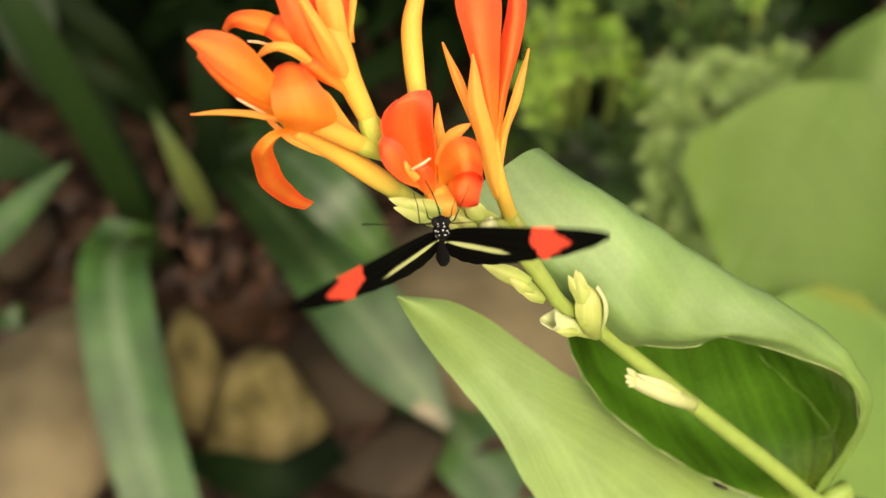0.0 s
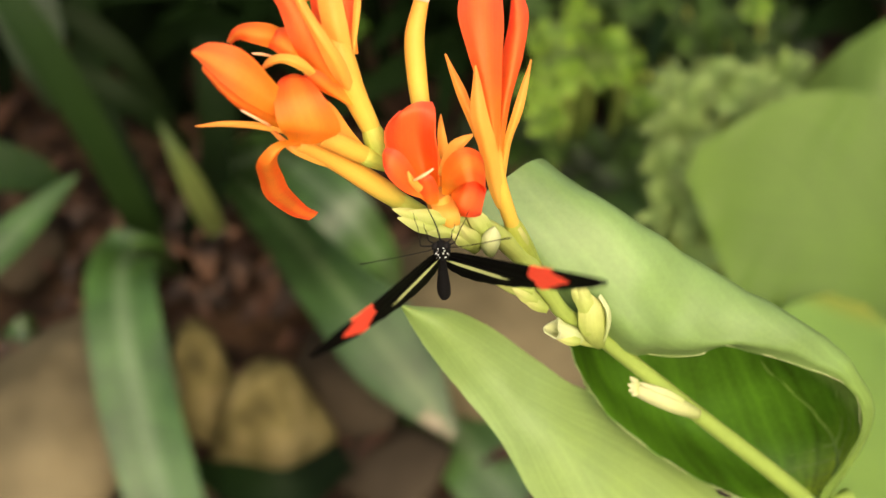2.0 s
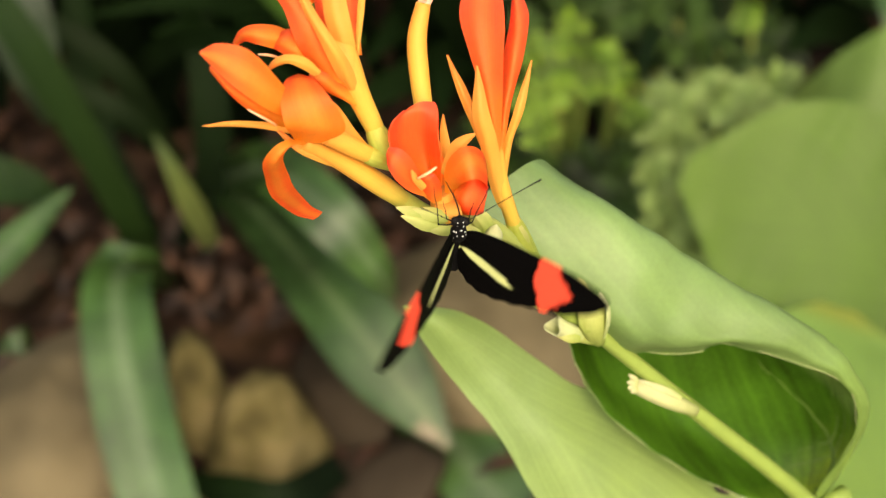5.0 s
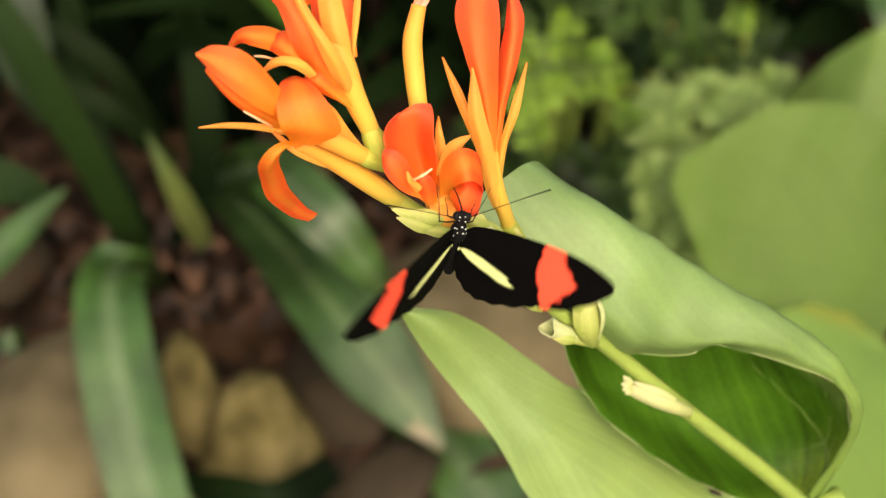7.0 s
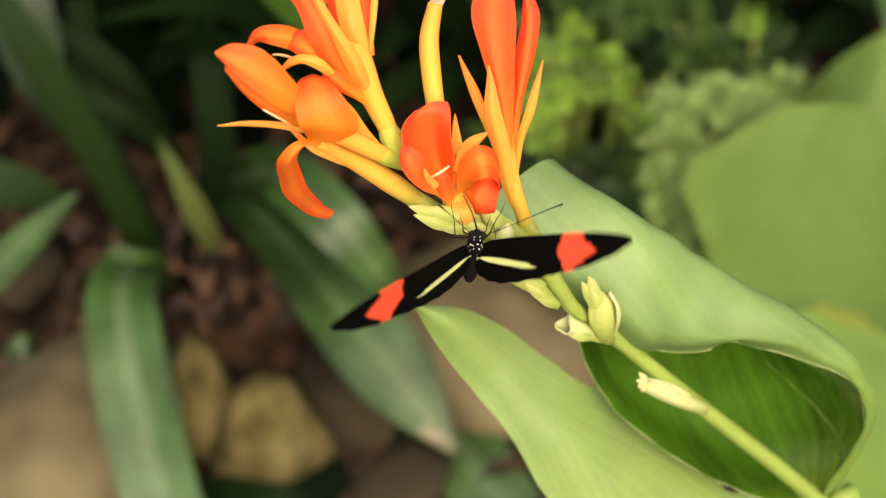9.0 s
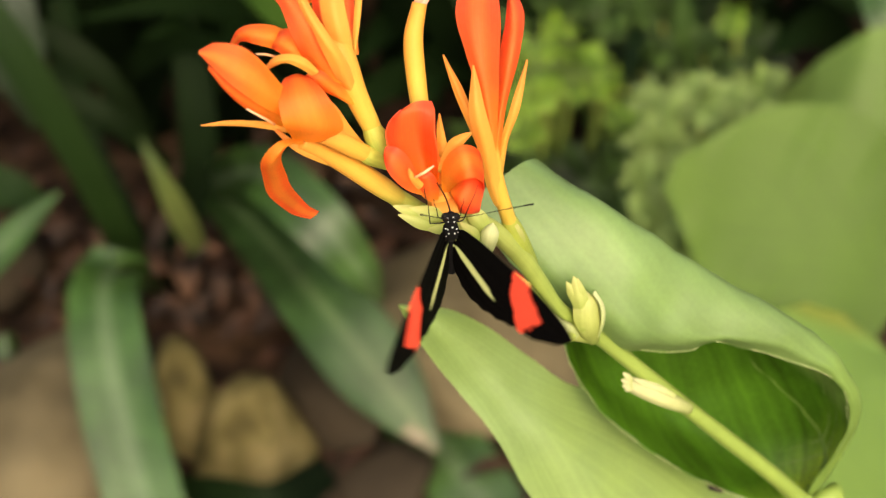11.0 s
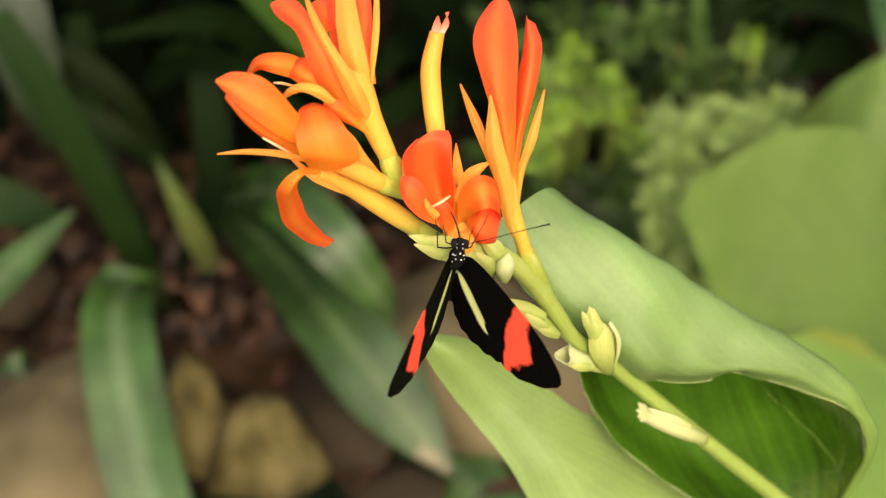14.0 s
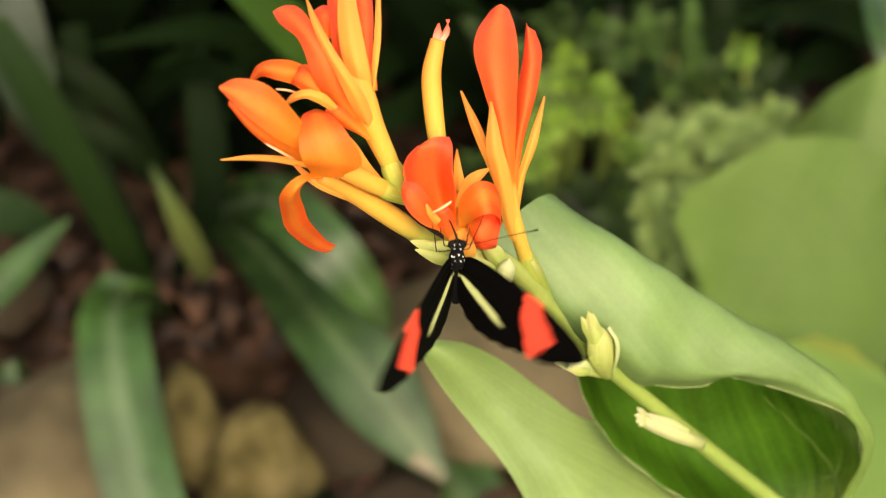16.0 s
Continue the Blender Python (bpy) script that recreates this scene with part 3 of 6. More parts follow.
# ---- ferny shrub and broad leaves behind ----
def frond(base, tip, leaf, pairs, material, root, rnd, sag=0.05):
    """A rachis with pairs of soft leaflets."""
    a, b = Vector(base), Vector(tip)
    mid = (a + b) / 2 + Vector((0, 0, sag))
    pts = spline([a, mid, b], pairs + 3)
    pieces = [tube([a, mid, b], [0.0016, 0.0012, 0.0006], 5, 10)]
    for i in range(1, pairs + 2):
        run = (pts[i + 1] - pts[i - 1]).normalized()
        side = run.cross(Vector((rnd.uniform(-0.3, 0.3), -0.6, 0.8))).normalized()
        for s in (-1, 1):
            n = leaf * (0.45 + 0.7 * math.sin(math.pi * i / (pairs + 2))) * rnd.uniform(0.55, 1.35)
            d = (side * s + run * rnd.uniform(0.3, 0.9) + Vector((rnd.uniform(-0.3, 0.3), rnd.uniform(-0.3, 0.3), rnd.uniform(-0.35, 0.2)))).normalized() * n
            pieces.append(blade([pts[i], pts[i] + d * 0.5 + Vector((0, 0, n * 0.1)), pts[i] + d], [0.0005, n * 0.21, 0.0004],
                                (rnd.uniform(-0.4, 0.4), -0.5 + rnd.uniform(-0.3, 0.3), 0.9), 0.2, 6, 5, 0.0003))
    return part("frond", joined(*pieces), material, root)


def fern_shrub(base, label, fronds, leaf, material, seed, pairs=12):
    """Feathery fronds, each on a stem of its own from the soil."""
    rnd = random.Random(seed)
    root = thing("fern_shrub", base, label, "shrub", "ferny shrubs")
    for low, tip in fronds:
        a, b = Vector(low), Vector(tip)
        frond(a, b, leaf * rnd.uniform(0.85, 1.2), pairs, material, root, rnd, (b - a).length * 0.18)
        part("stem", tube([(a.x, a.y + 0.05, 0), (a.x + 0.01, a.y + 0.03, a.z * 0.6), a], [0.003, 0.0025, 0.0015], 6, 8), STEM_GREEN, root)
    return root


def fern_tuft(base, label, spots, leaf, material, seed, reach=0.09, pairs=8):
    """Tufts of crossing fronds, too deep in shade to follow one by one."""
    rnd = random.Random(seed)
    root = thing("fern_shrub", base, label, "shrub", "ferny shrubs")
    for s in spots:
        c = Vector(s)
        for k in range(3):
            a = rnd.uniform(0, 6.28)
            d = Vector((math.cos(a) * reach, math.sin(a) * reach * 0.7, rnd.uniform(-0.02, 0.05)))
            frond(c - d * 0.7 - Vector((0, 0, reach * 0.5)), c + d * 0.7, leaf, pairs, material, root, rnd, reach * 0.4)
        part("stem", tube([(c.x, c.y + 0.05, 0), (c.x + 0.01, c.y + 0.03, c.z * 0.6), c], [0.003, 0.0025, 0.0015], 6, 8), STEM_GREEN, root)
    return root


fern_shrub((0.12, 0.813, 0), "bright yellow-green ferny shrub with soft leaflets",
           [((0.115, 0.673, 0.154), (0.06, 0.654, 0.191)), ((0.111, 0.666, 0.147), (0.057, 0.636, 0.172)), ((0.091, 0.67, 0.15), (0.059, 0.614, 0.15)), ((0.125, 0.674, 0.155), (0.094, 0.629, 0.166)), ((0.134, 0.668, 0.149), (0.105, 0.631, 0.168)), ((0.149, 0.657, 0.138), (0.12, 0.616, 0.153)), ((0.136, 0.657, 0.138), (0.135, 0.611, 0.148)), ((0.076, 0.66, 0.141), (0.051, 0.623, 0.16)), ((0.091, 0.68, 0.161), (0.118, 0.64, 0.178)), ((0.072, 0.648, 0.128), (0.062, 0.608, 0.144)), ((0.211, 0.701, 0.183), (0.197, 0.659, 0.198)), ((0.076, 0.674, 0.154), (0.052, 0.65, 0.186)), ((0.085, 0.682, 0.163), (0.088, 0.663, 0.2))], 0.0115, SHRUB_LEAF, 3, 14)
fern_shrub((0.14, 0.86, 0), "ferny shrub coloured for half shade behind brighter fronds",
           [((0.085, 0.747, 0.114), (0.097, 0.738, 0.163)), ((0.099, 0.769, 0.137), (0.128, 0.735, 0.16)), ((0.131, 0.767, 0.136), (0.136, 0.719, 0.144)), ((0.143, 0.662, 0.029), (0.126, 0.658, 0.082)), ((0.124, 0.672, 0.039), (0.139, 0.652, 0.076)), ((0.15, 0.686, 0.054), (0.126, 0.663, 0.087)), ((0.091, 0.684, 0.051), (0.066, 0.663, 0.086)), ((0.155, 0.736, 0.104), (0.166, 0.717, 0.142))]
           + [((0.196, 0.73, 0.098), (0.209, 0.707, 0.133)), ((0.183, 0.73, 0.098), (0.17, 0.716, 0.141)), ((0.146, 0.762, 0.13), (0.158, 0.741, 0.166)), ((0.237, 0.735, 0.104), (0.205, 0.699, 0.124)), ((0.073, 0.762, 0.13), (0.054, 0.725, 0.148)), ((0.128, 0.652, 0.019), (0.138, 0.635, 0.059)), ((0.2, 0.744, 0.113), (0.209, 0.721, 0.147)), ((0.171, 0.761, 0.13), (0.146, 0.735, 0.16))], 0.014, SHRUB_HALF_SHADE, 5, 12)
fern_shrub((0.2, 0.76, 0), "pale grey-green ferny shrub beside broad leaves",
           [((0.159, 0.545, 0.125), (0.135, 0.585, 0.221)), ((0.153, 0.555, 0.135), (0.149, 0.582, 0.219)), ((0.143, 0.544, 0.124), (0.129, 0.551, 0.188)), ((0.164, 0.56, 0.14), (0.142, 0.565, 0.201)), ((0.16, 0.573, 0.153), (0.135, 0.57, 0.206)), ((0.155, 0.54, 0.119), (0.135, 0.529, 0.165)), ((0.146, 0.54, 0.119), (0.13, 0.522, 0.158)), ((0.158, 0.599, 0.179), (0.199, 0.575, 0.212)), ((0.162, 0.603, 0.183), (0.182, 0.566, 0.203))]
           + [((0.191, 0.599, 0.179), (0.217, 0.578, 0.216)), ((0.154, 0.606, 0.187), (0.168, 0.579, 0.216)), ((0.176, 0.596, 0.176), (0.203, 0.566, 0.203)), ((0.163, 0.55, 0.13), (0.145, 0.544, 0.18)), ((0.169, 0.573, 0.153), (0.151, 0.556, 0.193)), ((0.163, 0.538, 0.117), (0.145, 0.522, 0.158)), ((0.172, 0.545, 0.125), (0.158, 0.551, 0.188)), ((0.147, 0.561, 0.14), (0.133, 0.564, 0.2)), ((0.171, 0.535, 0.115), (0.154, 0.527, 0.163))], 0.0145, SHRUB_PALE, 9, 16)
fern_tuft((0.195, 0.899, 0), "ferny shrub with green leaflets coloured for shade",
           [(0.099, 0.813, 0.07), (0.13, 0.77, 0.083), (0.135, 0.684, 0.026), (0.151, 0.696, 0.038), (0.166, 0.833, 0.06), (0.185, 0.808, 0.064), (0.208, 0.852, 0.051), (0.229, 0.796, 0.052), (0.056, 0.747, 0.005), (0.13, 0.871, 0.041), (0.067, 0.864, 0.035), (0.186, 0.712, 0.054), (0.145, 0.646, 0.046)], 0.03, SHRUB_SHADE, 8, 0.075, 11)


strap_plant((0.24, 0.8, 0), "pale grey-green leaf rising behind feathery fronds", [
    ([(0.165, 0.532, 0.097), (0.159, 0.554, 0.127), (0.15, 0.578, 0.158), (0.145, 0.607, 0.187)], [0.012, 0.016, 0.0135, 0.003], (0.1, -0.7, 0.7), BROAD_GREY, ""),
])
strap_plant((0.31, 0.93, 0), "strap-leaved plant with pale upright leaves between ferny shrubs", [
    ([(0.201, 0.741, 0.039), (0.194, 0.756, 0.082), (0.19, 0.774, 0.115), (0.187, 0.798, 0.154)], [0.004, 0.007, 0.0075, 0.005], (0.0, -0.7, 0.7), GREEN_STRAP, ""),
    # two leaves with the shade between the shrubs put into their colour
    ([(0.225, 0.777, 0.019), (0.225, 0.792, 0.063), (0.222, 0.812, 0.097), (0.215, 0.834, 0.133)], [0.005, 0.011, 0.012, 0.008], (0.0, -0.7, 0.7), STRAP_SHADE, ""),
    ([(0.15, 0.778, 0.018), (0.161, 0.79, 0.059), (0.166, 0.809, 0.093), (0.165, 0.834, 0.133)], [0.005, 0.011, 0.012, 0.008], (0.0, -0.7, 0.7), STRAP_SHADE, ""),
])


def broad(base, label, leaves):
    root = thing("broad_leaf_plant", base, label, "plant", "broad-leaved plants behind")
    for i, (spine, widths, face, material, note) in enumerate(leaves):
        lf = part("leaf", blade(spine, widths, face, 0.05, 34, 15, 0.0009, 0.06, 20 + i * 5.1), material, root, note)
        if i == 0:
            part("stem", tube([base, Vector(base) * 0.5 + Vector(spine[0]) * 0.5 + Vector((0.01, 0.01, 0)), spine[0]], [0.009, 0.007, 0.005], 10, 14), STEM_GREEN, root)
    return root


broad((0.325, 0.671, 0), "broad-leaved plant with large soft green blades", [
    ([(0.276, 0.444, 0.168), (0.23, 0.462, 0.201), (0.188, 0.479, 0.218), (0.142, 0.498, 0.222)], [0.034, 0.074, 0.063, 0.01], (0.2, -0.7, 0.7), BROAD_LEAF, ""),
    ([(0.347, 0.54, 0.164), (0.289, 0.55, 0.202), (0.251, 0.56, 0.212), (0.219, 0.594, 0.19)], [0.05, 0.07, 0.055, 0.006], (0.2, -0.7, 0.7), BROAD_PALE, ""),
    ([(0.234, 0.271, 0.191), (0.231, 0.348, 0.183), (0.228, 0.398, 0.177), (0.23, 0.437, 0.174)], [0.06, 0.058, 0.05, 0.008], (0.2, -0.7, 0.7), BROAD_EDGE, "leaf with a yellowing margin"),
    ([(0.339, 0.658, 0.161), (0.312, 0.669, 0.2), (0.304, 0.706, 0.21), (0.307, 0.769, 0.203)], [0.02, 0.019, 0.016, 0.01], (0.0, -0.7, 0.7), STRAP_LEAF, ""),
])


# ---- the canna in front ----
PLANT_BASE = Vector((0.16, 0.02, 0.0))
canna = thing("canna_plant", PLANT_BASE, "canna plant with orange flowers, pale buds and broad green leaves", "plant")


def flower(tube_points, tube_radii, label, material=YELLOW_TUBE):
    return part("flower", tube(tube_points, tube_radii, 16, 26, SPRAY), material, canna, label)


def petal(owner, rails, material=ORANGE_PETAL, name="petal", thick=0.14, nu=24, nv=13, label=""):
    if len(rails) == 3:
        # a soft, shallow belly
        rails[1] = [(x, y, 0.4 * z + 0.3 * (a[2] + b[2])) for a, (x, y, z), b in zip(rails[0], rails[1], rails[2])]
    if name == "sepal":
        # narrow foot that grows out of the tube
        root = Vector(rails[1][0]) + (Vector(rails[1][0]) - Vector(rails[1][1])) * 0.18 - Vector((0, 0, 0.8))
        rails = [[root + (Vector(r[0]) - Vector(rails[1][0])) * 0.15] + list(r) for r in rails]
        nu += 6
    return part(name, loft(rails, nu, nv, thick, 0.35, rails[0][0][0]), material, owner, label)


def stalk(owner, name, points, radii, material, label="", sides=12, n=16, flat=1.0):
    return part(name, tube(points, radii, sides, n, SPRAY, flat), material, owner, label)


# main stem, down to the soil
low = SPRAY.inverted() @ PLANT_BASE * 1000
stem = stalk(canna, "stem", [tuple(low), tuple(low * 0.6 + Vector((26, -34, -60)) * 0.4), (108.5, -84.4, -112), (97.1, -66.9, -88), (62.7, -39.6, -60), (37.9, -20.3, -38), (29.2, -14.5, -28), (24.4, -8.4, -20), (20, -2.7, -13), (15.9, 1.1, -7), (11.5, 4.4, 0), (6.1, 6, 4), (-1.5, 12.3, 6)],
             [7, 5.5, 3.0, 2.3, 2.0, 1.8, 1.8, 1.95, 2.15, 2.1, 2.0, 1.9, 1.2], STEM_GREEN, "slender light green flower stem", 16, 60)

# flower that opens to the side
fa = flower([(-4.9, 8.7, 2), (-11.1, 12.9, 6), (-19.1, 17.7, 12), (-26.2, 21.1, 20)], [1.6, 2.3, 2.0, 1.5], "open orange canna flower with a curling petal")
stalk(fa, "ovary", [(9.1, 2.9, -3), (3.5, 4.3, 0), (-1.6, 6.7, 1.5), (-7, 10.1, 3), (-11.1, 12.8, 5.5)], [1.3, 1.9, 2.1, 2.0, 1.6], OVARY, "green ovary under the flower tube", 14, 20)
petal(fa, [[(-26.6, 27.8, 24), (-30.5, 33.2, 32), (-35.5, 37.7, 37), (-40.9, 38.6, 38), (-44.3, 37, 38)],
           [(-26.8, 26.3, 27), (-31.2, 29.9, 36), (-36.1, 33, 40), (-41.2, 35.7, 40), (-44.3, 36.6, 39)],
           [(-27.9, 25, 24), (-32.6, 27.1, 33), (-37.1, 29.8, 37), (-42.1, 34.3, 38), (-44.3, 36.5, 38)]])
petal(fa, [[(-27.6, 25.9, 22), (-33, 28.6, 28), (-38.2, 31.6, 32), (-42.8, 34.7, 34)],
           [(-28, 24.6, 22), (-33.8, 27, 29), (-39.2, 30.2, 33), (-42.9, 34.3, 34)],
           [(-29.1, 23.8, 20), (-34.7, 26, 27), (-40.2, 30.3, 31), (-43.1, 34, 33)]])
petal(fa, [[(-22.1, 21, 22), (-17.5, 23.3, 25), (-20, 28.6, 29), (-23.1, 32.3, 27), (-26.1, 34.1, 22)],
           [(-24.8, 20.9, 23), (-23.1, 23.5, 30), (-24.8, 28.9, 31.5), (-26.2, 32.5, 28), (-27.1, 34.2, 23)],
           [(-28, 21.6, 22), (-28.7, 23.5, 30), (-29.6, 28.4, 31), (-29.2, 32.3, 27), (-28.3, 33.9, 22)]])
petal(fa, [[(-25.9, 21.8, 20), (-30, 20.9, 26), (-33.4, 17.7, 24), (-34.4, 14.4, 16), (-33.3, 10.2, 6), (-30.1, 7.1, -4), (-26.4, 6.2, -10)],
           [(-25.5, 21, 22), (-28.9, 19.9, 28), (-31.2, 17, 27), (-32, 14.4, 20), (-31.2, 11.1, 9), (-28.2, 8.1, -3), (-25.2, 7, -10)],
           [(-25.6, 20.4, 20), (-27.8, 20.3, 25), (-29.5, 18.6, 24), (-29.9, 15.7, 17), (-28.9, 12.3, 6), (-26.6, 9.1, -5), (-24.5, 7.9, -11)]])
petal(fa, [[(-26.9, 24.1, 19), (-33.5, 24.9, 22), (-40, 24.9, 24), (-45.6, 24.1, 26)], [(-26.8, 23.4, 20), (-33.4, 24.1, 23), (-39.9, 24.3, 25), (-45.6, 24, 26)],
           [(-26.9, 22.6, 19), (-33.5, 23.6, 22), (-40, 23.9, 24), (-45.6, 23.9, 26)]], YELLOW_SEPAL, "sepal", 0.2, 18, 7, "thin yellow sepal")
petal(fa, [[(-12.3, 19.1, 8), (-16.3, 24.1, 12), (-19.6, 28.6, 15), (-22.4, 30.7, 17)], [(-13.6, 18.5, 9), (-17.9, 22.8, 14), (-20.7, 27, 17), (-22.4, 30.4, 18)],
           [(-15.3, 18.3, 8), (-20.3, 21.6, 12), (-21.9, 25.7, 15), (-22.6, 30.2, 17)]], YELLOW_SEPAL, "sepal", 0.2, 18, 7)
petal(fa, [[(-16.9, 16.3, 9), (-22.4, 18.6, 16), (-26.8, 20.7, 20), (-30.8, 23.5, 21)], [(-17.1, 15.8, 11), (-22.8, 17.7, 17), (-27.3, 20, 21), (-31, 23.2, 22)],
           [(-17.6, 15.6, 9), (-23.3, 17.1, 16), (-27.7, 19.4, 20), (-31.2, 23, 21)]], YELLOW_SEPAL, "sepal", 0.2, 18, 7)
stalk(fa, "stamen", [(-30.7, 23.9, 28), (-33.2, 25.2, 32), (-35.8, 26.6, 33)], [0.22, 0.25, 0.16], STAMEN, "pale thin stamen", 8, 8)

# second tube and upper flower
fb = flower([(-10.7, 20.6, 8), (-12.4, 24.7, 12), (-15.4, 31, 16), (-17.8, 38, 19), (-19.9, 44.1, 20)], [1.6, 2.0, 2.4, 2.6, 1.4], "tall orange canna flower with long yellow sepals")
stalk(fb, "ovary", [(-9.3, 18.2, 9), (-10.3, 20, 10), (-11.7, 23, 11.6), (-12.8, 25.4, 12.4)], [1.6, 2.3, 2.35, 1.4], OVARY, "pale green ovary")
petal(fb, [[(-17.7, 32.2, 20), (-19, 35.9, 23), (-21.4, 41.4, 26), (-25.8, 48.6, 27), (-29.7, 54.1, 26), (-32.6, 55.1, 24)],
           [(-20.5, 33.1, 22), (-22.5, 37.1, 27), (-24.9, 42.8, 31), (-28.2, 48.3, 31), (-31.8, 52.7, 28), (-33.8, 54.5, 25)],
           [(-22.8, 34.4, 20), (-25.7, 38, 24), (-27.7, 41.6, 27), (-30.1, 47.7, 27), (-33.7, 51.1, 25), (-35.2, 53.7, 24)]], RED_PETAL)
petal(fb, [[(-27, 42, 18), (-31.5, 44.3, 20), (-35.9, 44.4, 21), (-38.9, 43.3, 20), (-40.7, 41.2, 17)],
           [(-27.3, 40.3, 21), (-31.4, 41.8, 24), (-35.3, 42.3, 25), (-38, 42.1, 23), (-40.2, 40.8, 18)],
           [(-28.4, 38.6, 18), (-31.9, 39.6, 21), (-35.3, 40.3, 22), (-37.8, 41, 20), (-39.7, 40.6, 17)]], ORANGE_PETAL)
petal(fb, [[(-22.3, 37, 20), (-25.8, 41.7, 23), (-29, 43.6, 22), (-31.5, 42.7, 20)], [(-23.3, 35.9, 22), (-27, 38.8, 27), (-29.9, 40.6, 26), (-32, 41.1, 22)],
           [(-24.8, 35.4, 20), (-28, 36.9, 23), (-30.6, 38.6, 23), (-32.4, 40, 20)]], ORANGE_PETAL)
petal(fb, [[(-22.6, 34.6, 24), (-24.7, 37.1, 28), (-28, 37.7, 29), (-30.8, 36.9, 28), (-32.9, 35, 26)], [(-22.9, 34.1, 25), (-25.1, 36, 30), (-27.8, 36.6, 31), (-30.4, 36, 30), (-32.4, 34.7, 27)],
           [(-23.9, 33.7, 24), (-25.9, 35.1, 28), (-28.2, 35.9, 29), (-30.1, 35.5, 28), (-32.2, 34.7, 26)]], YELLOW_SEPAL, "petal")
petal(fb, [[(-15.5, 28.4, 17), (-18, 32.3, 19), (-21.1, 34.8, 22), (-23.9, 36.2, 22)], [(-16.9, 28.6, 18), (-19.7, 31.2, 22), (-22.3, 33.3, 24), (-24.6, 34.9, 23)],
           [(-18.3, 29.6, 17), (-21.4, 31.1, 20), (-23.6, 32.5, 22), (-25.1, 33.9, 22)]], ORANGE_PETAL)
petal(fb, [[(-14.9, 30, 15), (-16.1, 34.8, 22), (-19.7, 40.9, 28), (-24.4, 48.5, 28), (-28.6, 56.4, 26)], [(-15.6, 29.8, 17), (-17.7, 34.7, 26), (-21.1, 40.8, 31), (-25.5, 48.7, 30), (-28.7, 56.2, 27)],
           [(-16.3, 30.2, 15), (-20.1, 35.5, 24), (-22.8, 41.6, 28), (-26.9, 49.6, 28), (-28.8, 56.4, 26)]], YELLOW_SEPAL, "sepal", 0.2, 24, 9, "long yellow sepal")
petal(fb, [[(-15.4, 33.8, 15), (-16.2, 41.8, 21), (-17.8, 50.7, 22), (-20, 61.3, 20)], [(-16.5, 33.5, 17), (-18.3, 41.4, 24), (-19.9, 50.3, 25), (-21.4, 60.9, 22)],
           [(-17.9, 34.3, 15), (-20.9, 41.7, 21), (-22.3, 50.7, 22), (-22.9, 61.2, 20)]], YELLOW_SEPAL, "sepal", 0.2, 20, 9)
petal(fb, [[(-18, 37.9, 14), (-19.7, 45.8, 16), (-20.5, 53.8, 16), (-22.1, 63.4, 14)], [(-19.6, 37.8, 15), (-21.6, 45.5, 18), (-22.5, 53.5, 18), (-24.1, 63.2, 15)],
           [(-21.2, 38.5, 14), (-23.5, 45.7, 16), (-24.7, 53.8, 16), (-26.3, 63.4, 14)]], RED_PETAL)
petal(fb, [[(-14.8, 39.2, 13), (-15.5, 47.1, 15), (-15.5, 55.2, 15), (-17, 64.8, 13)], [(-16.3, 39.1, 14), (-17.2, 46.8, 17), (-17.4, 54.9, 17), (-18.8, 64.6, 14)],
           [(-17.5, 39.2, 13), (-19.2, 47.1, 15), (-19.4, 55.2, 15), (-21, 64.8, 13)]], RED_PETAL)
petal(fb, [[(-15.1, 39.9, 17), (-14.2, 46.7, 18), (-14, 52.4, 18), (-14.3, 60.6, 17)], [(-15.3, 39.6, 18), (-14.8, 46.6, 19), (-14.6, 52.3, 19), (-14.7, 60.5, 18)],
           [(-15.8, 39.9, 17), (-15.5, 46.7, 18), (-15.2, 52.4, 18), (-14.9, 60.6, 17)]], YELLOW_SEPAL, "sepal", 0.2, 16, 7)
petal(fb, [[(-23.6, 49.9, 14), (-22.7, 52.8, 15), (-23.8, 55.7, 15), (-26, 56.4, 14)], [(-25, 49.3, 15), (-24.9, 52.3, 17), (-25.8, 54.6, 17), (-27.1, 55.8, 15)],
           [(-25.9, 49.9, 14), (-27.1, 52.1, 15), (-27.8, 53.9, 15), (-28.2, 55.2, 14)]], RED_PETAL)
stalk(fb, "stamen", [(-30.6, 37.4, 25), (-32.6, 37.7, 27), (-34.4, 37.8, 27)], [0.2, 0.25, 0.16], STAMEN, "pale thin stamen", 8, 8)
# a spent flower tube lying between the two
fg = flower([(-9.7, 18.1, 8), (-14.5, 19.4, 13), (-18.3, 21.1, 17), (-21.8, 22.5, 20)], [1.4, 1.9, 2.0, 1.9], "yellow tube of a spent canna flower")
stalk(fg, "ovary", [(-7.6, 16.6, 8.3), (-10.2, 17.9, 9.4), (-13, 18.8, 11.7), (-14.6, 19.5, 13)], [1.3, 1.95, 2.05, 1.3], OVARY, "pale green ovary")

# lone yellow tube with a withered tip
fc = flower([(-0.5, 20, 4), (-2.2, 28.2, 5), (-3.3, 36.4, 6), (-3.7, 43.4, 7), (-2.4, 50.4, 8)], [1.7, 1.9, 2.1, 2.05, 1.55], "upright yellow canna flower tube that lost its petals")
